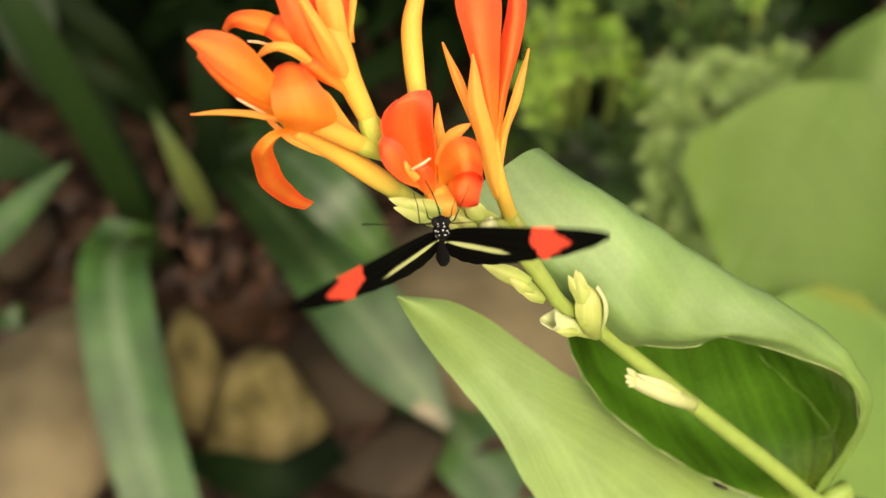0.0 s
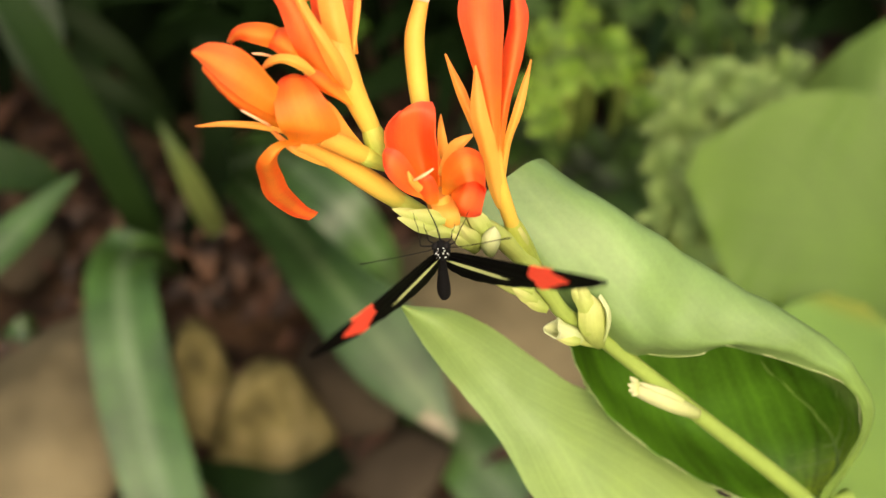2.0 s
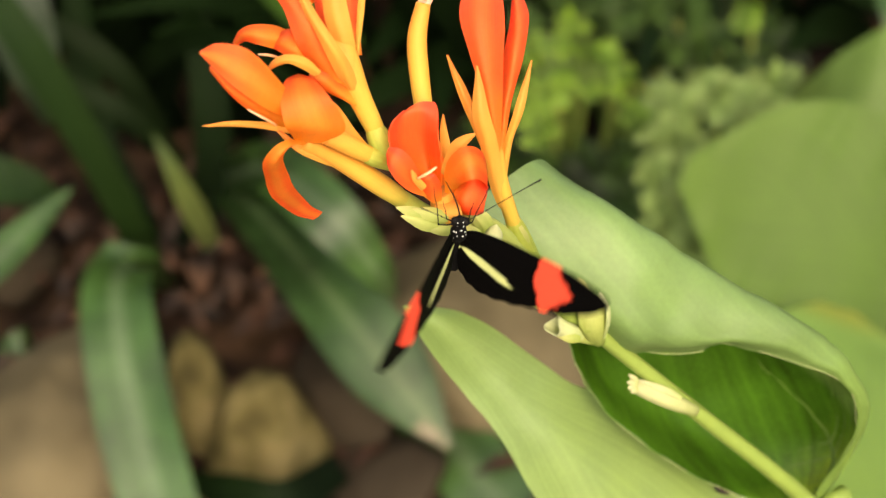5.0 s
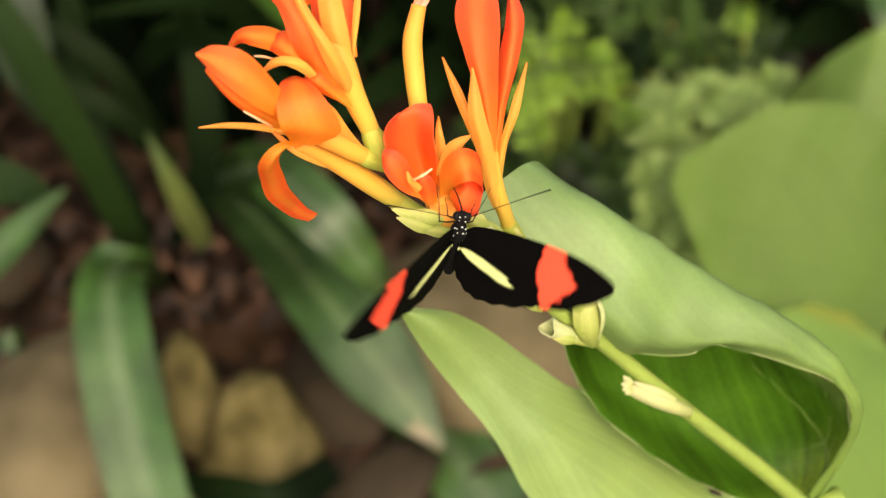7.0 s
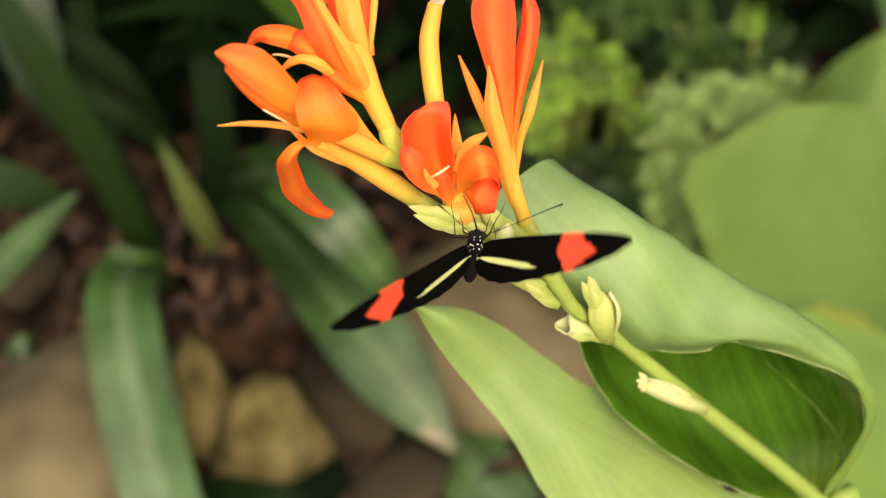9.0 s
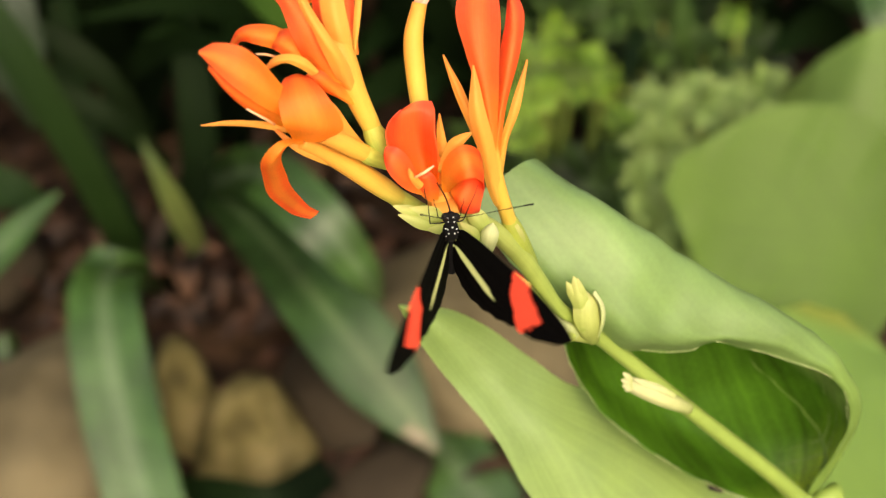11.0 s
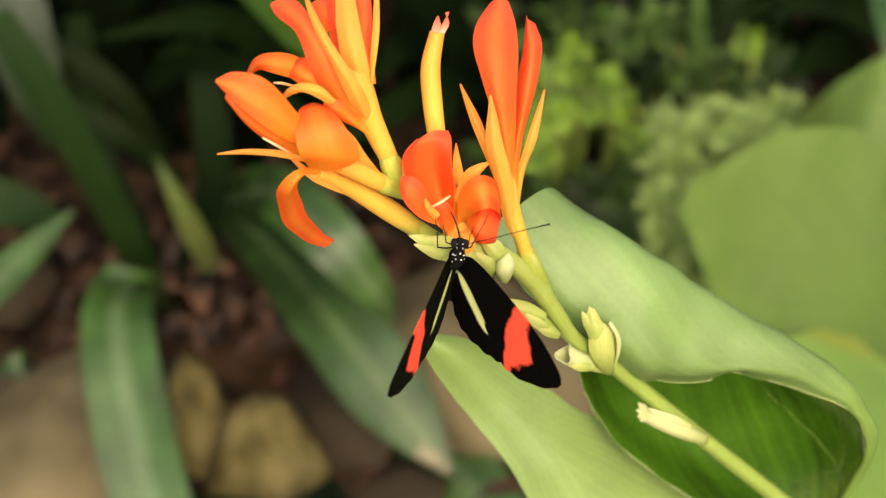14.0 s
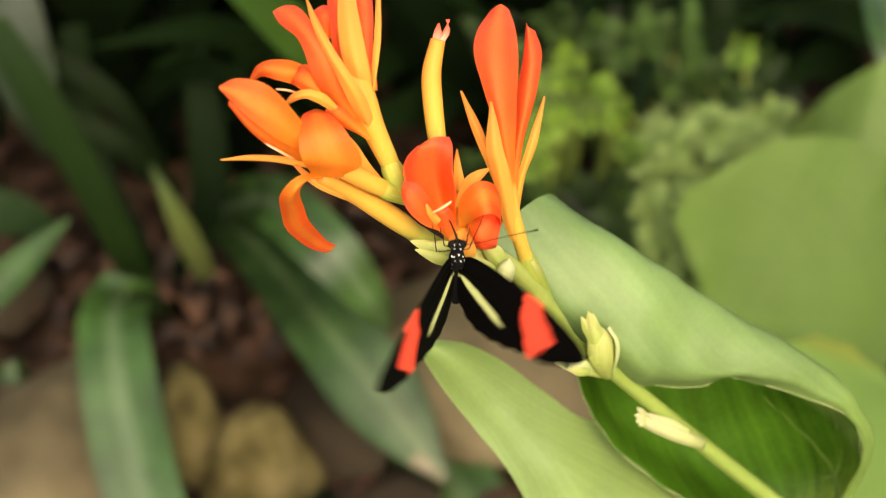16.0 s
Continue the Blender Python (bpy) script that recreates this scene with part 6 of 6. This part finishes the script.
# Seconds; the butterfly's place in the spray's frame (millimetres) and turn (degrees); how far the left and the right wings are raised, the abdomen hangs, and the left and the right wings pitch (degrees).
FLIGHT = [
    (0, 2.66, 1.71, 12.85, 67.7, -1.2, 1.1, 26, -1.1, -4, 3.4, 0.4),
    (0.1, 2.79, 2.25, 12.76, 66.9, -1.7, 1, 16.6, -9.9, -4.1, 0.8, -2.1),
    (0.2, 2.7, 2.41, 12.65, 64.8, 0.1, -0, 21.5, -2.7, -4.4, -1.1, -1.6),
    (0.3, 2.8, 2.85, 12.53, 62.5, 2.2, -1.4, 33.9, 10.5, -6, -2.3, -1.7),
    (0.4, 3.1, 2.84, 12.45, 62.5, 1.1, -2.2, 58.3, 31.6, -5.1, 2.6, -7),
    (0.5, 3.66, 3.02, 12.37, 71.1, -2, -3.3, 74.4, 45.5, -5.1, -0.4, -11.1),
    (0.6, 3.38, 2.06, 12.44, 63.9, -0.6, -1.5, 82.8, 57, -6.2, 2.2, -6.4),
    (0.7, 3.02, 1.55, 12.45, 63.6, 0.7, -0.9, 70.2, 46.8, -8.1, 1.9, -7.2),
    (0.8, 2.68, 1.19, 12.47, 64, 1.7, -1, 53.9, 30, -9.3, 4.8, -6.6),
    (0.9, 2.4, 1.15, 12.47, 64.8, 1.4, -0.7, 43.3, 17.9, -12.6, 1.2, -4.9),
    (1, 2.49, 0.52, 12.48, 69.8, 0.4, -0.1, 25.1, -0.1, -16.3, 1.6, -0.3),
    (1.1, 2.36, 1.11, 12.55, 72.9, -2, 0.6, 17.2, -7.3, -19.4, 3.2, -1.8),
    (1.2, 2.45, 1.22, 12.57, 75.9, -2.5, 0.7, 18.7, -9.1, -21.5, 2.2, -3),
    (1.3, 2.12, 1.49, 12.57, 75.8, -2.6, 0.6, 29.7, -1.2, -23.5, 1.7, -6.8),
    (1.4, 1.95, 1.07, 12.62, 74.9, -1.3, 0.5, 44.7, 14.3, -24.7, -0.3, -6.6),
    (1.5, 1.93, -0.14, 12.67, 75.6, -0.6, 0.8, 52.4, 23.2, -24.9, -2.4, -3.2),
    (1.6, 2.35, 0.41, 12.63, 75, -3.3, 1, 63.1, 36.2, -25, 0.7, 0.3),
    (1.7, 2.11, 0.39, 12.62, 75.1, -3.6, 0.8, 68.7, 41.5, -25.1, 3.3, -0.2),
    (1.8, 2.19, 0.63, 12.61, 75.8, -3.9, 1.1, 59.2, 33.7, -25, 3.1, 1.4),
    (1.9, 2.33, 0.57, 12.59, 75.9, -3.7, 1, 52, 24.5, -25.6, 2.7, -1.2),
    (2, 2.12, -0.44, 12.6, 74.7, -1.7, 0.9, 37.8, 9.1, -26.4, 1.2, -0.4),
    (2.1, 1.93, 0.39, 12.51, 76.5, -2.2, 0.5, 29.9, 0.1, -27.5, -0, -5.3),
    (2.2, 1.77, 0.34, 12.4, 77.9, -2.6, 0.4, 22.4, -7.4, -28.8, -2.6, -5.1),
    (2.3, 1.47, 0.65, 12.2, 79.8, -1.3, -0.5, 37.1, 1.3, -31.2, -1.7, -6.5),
    (2.4, 1.33, 1.5, 11.94, 80.7, 0.8, -1.8, 64.3, 27.4, -31.4, -5.6, -7.2),
    (2.5, 2.17, 1.76, 11.82, 86.6, -3.5, -3.7, 86.6, 48.7, -31.1, 1.3, -6.6),
    (2.6, 2.22, 1.38, 12.04, 78.8, -2.2, -2.2, 95.4, 62.4, -30.6, -0.2, -4.8),
    (2.7, 1.91, 1.08, 12.11, 78, -1.6, -1.2, 95.4, 64.5, -30, -1.8, -2.2),
    (2.8, 1.4, 1.8, 12.07, 79.2, 1.1, -0.5, 80.7, 48, -28.7, -4.1, -3.6),
    (2.9, 1.25, 1.46, 12.05, 79.2, 2.1, -0.5, 66.2, 31.3, -28.5, -6.9, -4.3),
    (3, 1.75, 0.67, 12.02, 81.8, 3, -1.2, 44.7, 5.4, -28.7, -4.9, -3.5),
    (3.1, 2.43, 0.4, 12.01, 78.9, 3, -1.8, 28.1, -11.9, -27.4, -2.1, -5.9),
    (3.2, 2.59, 0.96, 12.17, 77.4, 1.4, -1, 6.9, -31, -25, 4.2, 1.1),
    (3.3, 2.64, 0.79, 12.28, 75, 1.8, -0.9, -0.7, -35.4, -21.1, 4.7, 4.2),
    (3.4, 3.23, 0.74, 12.37, 72.5, 0.3, -0.3, 8.8, -31.2, -16, 3, -0.5),
    (3.5, 3.5, 1.45, 12.49, 71.1, -1.6, 1, 20.8, -17.7, -8.9, 0.9, 0.2),
    (3.6, 3.45, 2.65, 12.26, 64.3, 2.8, -2.5, 56.8, 10.3, -4.6, 0.9, -0.4),
    (3.7, 3.99, 3.92, 12.17, 52.8, 1.6, -3.4, 83.7, 39.2, -0.8, 1.2, 0.7),
    (3.8, 4.09, 3.49, 12.24, 61.9, 0.8, -2.6, 96.9, 52.8, 1.9, -1.9, -1.6),
    (3.9, 4.12, 3.37, 12.27, 59.5, 3.9, -5.4, 95.9, 57.7, 2.2, -0.1, -5),
    (4, 4.22, 1.93, 12.28, 61, 7.8, -6.9, 70.6, 42.7, 0.5, -0.6, -1.4),
    (4.1, 4.52, 3.26, 12.28, 60.7, 5.6, -4.6, 56.2, 20.6, 0.1, -1.4, -6.3),
    (4.2, 5.46, 3.72, 12.26, 59.2, 6.9, -5.1, 36.6, -5.7, -0.5, -1.2, -4),
    (4.3, 4.81, 3.51, 12.45, 59.6, 3.2, -2.2, 17.6, -22.1, -0.5, -0.3, -3.8),
    (4.4, 4.63, 3.86, 12.56, 57.9, 1.8, -1.1, 11.5, -24.5, -0.3, 1, -4.8),
    (4.5, 4.89, 3.29, 12.65, 53.9, 2.5, -1.5, 30.3, -9.7, -0.2, 4.1, -3.2),
    (4.6, 4.93, 3.95, 12.57, 55.4, 1.9, -1.5, 49.9, 10.1, 0.8, 2.4, -6.4),
    (4.7, 4.81, 4.04, 12.53, 58.3, 2.6, -2.3, 77.9, 37.6, 1.1, 3.8, -6.8),
    (4.8, 4.76, 2.81, 12.51, 58.4, 1.6, -1.6, 88.8, 47.6, 0.2, 2.6, -6.5),
    (4.9, 4.76, 3.38, 12.53, 59.4, 1.3, -1.7, 78.7, 38.9, 0.1, 2.4, -4.8),
    (5, 4.76, 2.67, 12.59, 62.1, 2.9, -1.7, 62.8, 23.3, -0.3, -3.1, -7.5),
    (5.1, 5.05, 3.74, 12.55, 60.2, 3.9, -2.4, 43, -1.8, -1.1, -0.9, -6.1),
    (5.2, 5.23, 3.93, 12.55, 59.1, 2.9, -1.7, 30.5, -14.2, -1.5, -0.3, -5.3),
    (5.3, 5.25, 3.88, 12.54, 58.7, 3, -1.9, 29.2, -12.1, -1.1, -0.2, -5.4),
    (5.4, 5.28, 3.83, 12.53, 58.3, 3.2, -2.1, 32.3, -6.2, -1.2, -0.1, -5.5),
    (5.5, 5.3, 3.79, 12.52, 57.8, 3.3, -2.3, 48.5, 11.4, -0.7, 0.1, -5.6),
    (5.6, 5.33, 3.74, 12.51, 57.4, 3.4, -2.5, 66.4, 27.8, -0.2, 0.2, -5.7),
    (5.7, 5.35, 3.7, 12.5, 57, 3.6, -2.7, 79.1, 39.4, 0.3, 0.3, -5.9),
    (5.8, 5.38, 3.65, 12.49, 56.5, 3.7, -2.9, 81.5, 41.5, 0.8, 0.4, -6),
    (5.9, 5.4, 3.6, 12.48, 56.1, 3.8, -3.1, 72.5, 33.3, 1.3, 0.6, -6.1),
    (6, 5.43, 3.56, 12.47, 55.7, 4, -3.3, 55.8, 18.1, 1.8, 0.7, -6.2),
    (6.1, 5.45, 3.51, 12.46, 55.2, 4.1, -3.5, 38.2, 2, 2.3, 0.8, -6.3),
    (6.2, 5.48, 3.47, 12.45, 54.8, 4.3, -3.7, 26.8, -8.4, 2.8, 0.9, -6.4),
    (6.3, 5.5, 3.42, 12.44, 54.4, 4.4, -3.9, 26.2, -8.9, 3.3, 1, -6.6),
    (6.4, 5.53, 3.37, 12.43, 53.9, 4.5, -4.1, 36.7, 0.6, 3.7, 1.2, -6.7),
    (6.5, 5.55, 3.33, 12.42, 53.5, 4.7, -4.3, 54, 16.4, 4.2, 1.3, -6.8),
    (6.6, 5.57, 3.28, 12.41, 53.1, 4.8, -4.5, 71.1, 32, 4.7, 1.4, -6.9),
    (6.7, 5.6, 3.24, 12.4, 52.6, 4.9, -4.7, 81, 41.1, 5.2, 1.5, -7),
    (6.8, 5.62, 3.19, 12.39, 52.2, 5.1, -4.8, 79.9, 40.1, 5.7, 1.6, -7.1),
    (6.9, 5.65, 3.14, 12.38, 51.8, 5.2, -5, 68, 29.2, 6.2, 1.8, -7.3),
    (7, 5.67, 3.1, 12.37, 51.3, 5.4, -5.2, 50.3, 13.1, 6.7, 1.9, -7.4),
    (7.1, 5.7, 3.05, 12.36, 50.9, 5.5, -5.4, 37, -0, 7.2, 2, -7.5),
    (7.2, 5.72, 3.01, 12.35, 50.5, 5.6, -5.6, 37.9, -0.1, 8.1, 2.1, -7.6),
    (7.3, 5.75, 2.96, 12.34, 50, 5.8, -5.8, 44.8, 5.7, 9.3, 2.3, -7.7),
    (7.4, 6.77, 4.1, 12.34, 46.4, 4.4, -5.1, 68.5, 17.1, 9.9, 1.7, -6.4),
    (7.5, 6.99, 3.46, 12.38, 47.1, 4, -4.8, 88.5, 38.3, 10.2, 0.6, -2.9),
    (7.6, 7.04, 3.59, 12.4, 49.6, 2.6, -3.9, 93.7, 45, 9.6, -0.3, -4.3),
    (7.7, 6.59, 3.65, 12.39, 51.2, 0.7, -2.2, 80.7, 31, 7.6, -1.7, -6.2),
    (7.8, 6.15, 3.54, 12.4, 53.5, 1.2, -2.3, 71.3, 18.3, 5.5, 1.8, -8.3),
    (7.9, 6.2, 2.88, 12.4, 55.9, 3.6, -3.6, 54.8, -0.4, 3.3, 1.6, -7.5),
    (8, 6.25, 1.66, 12.44, 54.1, 3.3, -3.2, 42.7, -10.8, 1.4, 0.1, -3.7),
    (8.1, 5.95, 1.12, 12.47, 57.4, 4, -2.6, 25.6, -21.4, -0, -2.3, -5.3),
    (8.2, 5.61, 1.31, 12.45, 58.6, 4.2, -2.5, 24.9, -23.8, -1.2, -4.5, -5.6),
    (8.3, 5.65, 1.62, 12.38, 59.8, 3.1, -2.1, 40, -8.7, -3.8, -3.6, -8),
    (8.4, 5.23, 0.84, 12.27, 65.9, 1.1, -2.3, 48.2, 5.6, -4.9, 0.6, -10.4),
    (8.5, 5.78, 1.43, 12.14, 71.7, -1.2, -3.3, 71.6, 26.8, -5.7, 0.4, -13.9),
    (8.6, 5.5, 0.67, 12.25, 67.8, 0.3, -2.3, 80.5, 35.9, -6.5, 3.2, -9.9),
    (8.7, 5.7, -0.11, 12.29, 67.5, 1.7, -2.2, 70.4, 27.2, -6.6, 5.7, -7.7),
    (8.8, 5.66, -0.36, 12.32, 68.1, 1.9, -1.9, 58.3, 17.3, -5.1, 3.8, -6.3),
    (8.9, 5.68, 0, 12.33, 66.9, 2.2, -2.1, 43.1, 3.8, -4.5, 0.7, -7.9),
    (9, 5.59, -0.08, 12.36, 65.6, 3, -2.3, 31.7, -9.1, -3.8, -0.9, -3.1),
    (9.1, 5.87, 0.63, 12.46, 63.6, 1.5, -1.2, 24, -19.6, -2.9, 1.8, -5.2),
    (9.2, 6, 1.12, 12.45, 61, 1.9, -1.5, 32.8, -14.4, -1.5, 2.4, -2.5),
    (9.3, 5.77, 2.29, 12.47, 55.1, 0.5, -0.5, 54.7, 3.8, -0, 1.2, -3.2),
    (9.4, 4.8, 3.07, 12.46, 52.5, 2.1, -2, 65, 21.1, 1.6, 4.8, -3.1),
    (9.5, 4.92, 3.67, 12.43, 51.6, 0, -1, 80.9, 43.6, 2.5, -1.1, -0.8),
    (9.6, 5.27, 4.94, 12.43, 54.3, 0.9, -2.7, 88.9, 49.6, 3.3, -0.2, -4.3),
    (9.7, 5.31, 3.6, 12.44, 56.9, 1.1, -2.5, 78.6, 43.3, 3.6, 0.6, -5),
    (9.8, 5.21, 3.52, 12.44, 56.7, 1, -2.3, 65.9, 35.7, 3.4, 0.4, -4.9),
    (9.9, 5.1, 3.44, 12.45, 56.6, 0.8, -2, 42.6, 17.8, 3, 0.2, -4.8),
    (10, 4.99, 3.35, 12.46, 56.4, 0.6, -1.8, 29.6, 9.1, 3, 0, -4.6),
    (10.1, 4.88, 3.27, 12.47, 56.2, 0.4, -1.6, 51.2, 29.1, 3.1, -0.2, -4.5),
    (10.2, 4.77, 3.19, 12.48, 56.1, 0.3, -1.3, 71.9, 48.2, 3.1, -0.4, -4.4),
    (10.3, 4.67, 3.11, 12.49, 55.9, 0.1, -1.1, 74.1, 50.3, 3.2, -0.6, -4.3),
    (10.4, 4.56, 3.03, 12.5, 55.7, -0.1, -0.9, 56.1, 33.7, 3.2, -0.8, -4.2),
    (10.5, 4.45, 2.94, 12.51, 55.6, -0.2, -0.7, 33, 12.3, 3.3, -1.1, -4.1),
    (10.6, 4.34, 2.86, 12.52, 55.4, -0.4, -0.4, 24.1, 4.1, 3.3, -1.3, -4),
    (10.7, 4.24, 2.78, 12.53, 55.2, -0.6, -0.2, 37, 16, 3.3, -1.5, -3.9),
    (10.8, 4.13, 2.7, 12.54, 55.1, -0.8, 0, 60.8, 38, 3.4, -1.7, -3.8),
    (10.9, 4.02, 2.62, 12.54, 54.9, -0.9, 0.3, 75.5, 51.6, 3.5, -1.9, -3.7),
    (11, 3.91, 2.53, 12.55, 54.7, -1.1, 0.5, 68.8, 45.4, 3.5, -2.1, -3.5),
    (11.1, 3.81, 2.45, 12.56, 54.6, -1.3, 0.7, 46.3, 24.6, 3.6, -2.3, -3.4),
    (11.2, 3.7, 2.37, 12.57, 54.4, -1.4, 1, 26.9, 6.7, 3.7, -2.5, -3.3),
    (11.3, 3.59, 2.29, 12.58, 54.2, -1.6, 1.2, 26.9, 6.7, 3.7, -2.8, -3.2),
    (11.4, 3.48, 2.21, 12.59, 54.1, -1.8, 1.4, 46.3, 24.6, 3.8, -3, -3.1),
    (11.5, 3.38, 2.13, 12.6, 53.9, -2, 1.7, 68.8, 45.4, 3.8, -3.2, -3),
    (11.6, 3.27, 2.04, 12.61, 53.7, -2.1, 1.9, 73.1, 49.4, 3.9, -3.4, -2.9),
    (11.7, 3.16, 1.96, 12.62, 53.6, -2.3, 2.1, 65.5, 42.8, 4, -3.6, -2.8),
    (11.8, 3.05, 1.88, 12.63, 53.4, -2.5, 2.4, 67.2, 45.4, 4.5, -3.8, -2.7),
    (11.9, 2.2, 1.68, 12.68, 53.8, -2.7, 2.5, 43.1, 33, 4.8, -1.4, -1),
    (12, 2.29, 2.29, 12.79, 51.9, -4, 3.7, 33.6, 10.2, 4.8, -1.3, -0.7),
    (12.1, 1.48, 3.13, 12.82, 52.2, -3.8, 3.4, 17.7, -3.4, 4.9, 3.3, -2.4),
    (12.2, 0.22, 3.18, 12.77, 53.5, -0.9, 1, 18, 18.4, 5.3, 3.3, 0.2),
    (12.3, 1.18, 4.16, 12.68, 52.6, -2.8, 2.6, 40.7, 22.4, 5, -1.2, 1.5),
    (12.4, 0.86, 4.61, 12.57, 50.6, -3.5, 3.3, 52.9, 43.4, 4.5, -2.9, 2.4),
    (12.5, 1.95, 3.19, 12.5, 51.9, -0.7, 1.8, 73.1, 58.1, 4.2, -1.8, 0.5),
    (12.6, 1.98, 4.02, 12.55, 52.6, -1.8, 2.2, 71.6, 57.6, 4, -5.8, 4.3),
    (12.7, 0.98, 4.22, 12.62, 53.1, -2.6, 2.7, 46, 46.2, 3.6, -5.1, 1.7),
    (12.8, 0.82, 4.08, 12.69, 52.2, -3.1, 3, 38.3, 32.2, 3.4, -3.9, -0.7),
    (12.9, 1.27, 4.11, 12.76, 51.7, -2.3, 2.5, 34.9, 31.6, 3.1, -2.7, -4),
    (13, 1.36, 4.12, 12.72, 51.6, -2.6, 4, 43.5, 42.3, 2.8, -1.1, -2.8),
    (13.1, 1.65, 5.73, 12.61, 51.2, -2, 2.1, 71, 66.4, 2.4, -3.1, -1.5),
    (13.2, 1.62, 5.42, 12.61, 52.2, -1.7, 1.4, 79.8, 72.9, 2, -8, -3.3),
    (13.3, 1.51, 5.26, 12.65, 53.7, -0.6, 0.4, 74.9, 63.8, 1.3, -8.6, -5.8),
    (13.4, 1.54, 4.54, 12.75, 52.8, 0.7, -0.5, 63.2, 56, 1.5, -8, -9.6),
    (13.5, 1.78, 2.65, 12.95, 56.9, 3, -1.9, 43.6, 42.5, 1.8, -4.3, -7.8),
    (13.6, 2.06, 2.63, 12.83, 53.7, 3.4, -2.6, 33.2, 35.3, 1.9, -0.1, -5.8),
    (13.7, 2.05, 2.57, 12.78, 54.1, 2.5, -2.1, 27, 34.2, 1.5, 1.9, -2.1),
    (13.8, 2.1, 2.71, 12.75, 54.1, 2.8, -2.9, 39.8, 36.1, 1.8, 1.6, -6.8),
    (13.9, 2.12, 3.26, 12.72, 55, 4.3, -4.6, 54, 58.5, 1.6, 0.6, -9.1),
    (14, 1.82, 3.39, 12.74, 54.7, 3.6, -4.5, 69.8, 50, 2, -4, -6.8),
    (14.1, 1.53, 2.5, 12.73, 54.7, 4.3, -4.4, 51.9, 49, 2.3, -0.2, -10.1),
    (14.2, 1.38, 2.44, 12.73, 53, 3.5, -3.2, 42.2, 40.9, 2.6, 0, -10.6),
    (14.3, 1.34, 2.52, 12.71, 53, 3.2, -2.7, 35.5, 29.3, 2.2, 0.3, -8.7),
    (14.4, 1.54, 2.07, 12.7, 54.2, 3.3, -3, 35.3, 30.9, 2.2, -0.3, -6.7),
    (14.5, 1.81, 2.51, 12.65, 57.1, 6.2, -6.2, 52, 45, 1.9, -3.3, -7.7),
    (14.6, 2.05, 3.56, 12.57, 52.9, 4.7, -5, 67.4, 48.8, 1.8, -0.3, -7.4),
    (14.7, 2.22, 3.91, 12.58, 52.9, 3.2, -3.3, 77.7, 61.4, 1.7, -2.1, -7.8),
    (14.8, 2.28, 3.86, 12.59, 53.6, 0.9, -1.3, 77, 50.7, 1.7, -4.7, -6),
    (14.9, 2.28, 2.25, 12.67, 55.1, 3.3, -2.8, 48.8, 40.5, 1.8, -2, -7.8),
    (15, 1.08, 1.62, 12.69, 58, 5, -3.7, 34.4, 30.4, 2.1, -1.5, -7.1),
    (15.1, 1.95, 2.04, 12.62, 54.7, 3.2, -2.8, 29.4, 4.3, 2.3, -0, -5.5),
    (15.2, 1.35, 1.79, 12.6, 53.2, 2.8, -2.2, 26.1, 15.5, 2.7, 2.2, -6),
    (15.3, 2.02, 1.76, 12.66, 54.2, 0.3, 0.1, 43.3, 18.1, 3.4, 0.6, -3.7),
    (15.4, 1.58, 1.89, 12.67, 54.6, 1.4, -0.6, 42.9, 33.7, 3.7, 1.8, -4.8),
    (15.5, 2.55, 1.98, 12.73, 56.3, 2.6, -1.1, 57.1, 37.2, 3.7, -2, -4.5),
    (15.6, 3.04, 2.11, 12.73, 54.6, 1.6, -0.9, 52.2, 31.1, 3.8, -0.2, -2.7),
    (15.7, 1.72, 1.85, 12.75, 54.3, 0.8, -0.4, 33.4, 33, 4, 2.1, -3.2),
    (15.8, 2.55, 2.13, 12.73, 53.5, -0.8, 1.1, 36.9, 8.6, 4.7, 0.8, -1.3),
    (15.9, 2.29, 2.66, 12.72, 53, -1, 1.4, 43.2, 17, 5.1, -0.1, -2.3),
    (16, 1.67, 3.9, 12.71, 51.3, 0.3, 0.6, 62.4, 40.6, 5.4, -0.6, -5.1),
]


def motions():
    walk(butterfly, [(t, hold(x, y, z, rx, ry, rz)) for t, x, y, z, rx, ry, rz, *_ in FLIGHT])
    walk(ABDOMEN, [(row[0], pose(0, -0.001, 0, row[9], 0, 0)) for row in FLIGHT])
    walk(FEELER, [(t, pose(-0.0005, 0.006, 0.0006, 0, ry, rz)) for t, ry, rz in (
        (0, 13, -35), (1.2, 12, -34), (2, 17, -28), (2.8, 20, -38), (3.4, 16, -44), (4, 11, -77), (4.6, 21, -80), (5.2, 15, -51), (7.4, 14, -24), (8.1, 4, -66), (9, 2, -62), (9.6, 35, -52),
        (12, 30, -88), (12.5, 32, -92), (13, 32, -92), (14.5, 26, -84), (15, 25, -86), (16, 32, -90))])
    walk(REACH, [(t, pose(0.0005, 0.006, 0.0006, 0, ry, rz)) for t, ry, rz in (
        (0, -16, 55), (0.5, -3, 45), (1.6, -5, 48), (2.6, -8, 54), (3.3, 4, 51), (3.7, -9, 53), (4.3, 2, 48), (5.2, 4.6, 47.6), (7.4, -9, 42), (7.75, -7, 36), (8.2, -10, 42),
        (8.7, 4, 44.5), (9.2, -1, 43), (9.65, -17, 38), (12.3, -16, 46.5), (13, -16, 52), (13.5, -5, 42.5), (14.2, -11, 41), (15.2, -19, 39.5), (16, -19, 41))])
    for side, at, pitch in ((-1, 7, 10), (1, 8, 11)):
        for w in WINGS[side]:
            walk(w, [(row[0], pose(side * 0.0012, 0, 0.0006, row[pitch], -side * row[at], 0)) for row in FLIGHT])


motions()
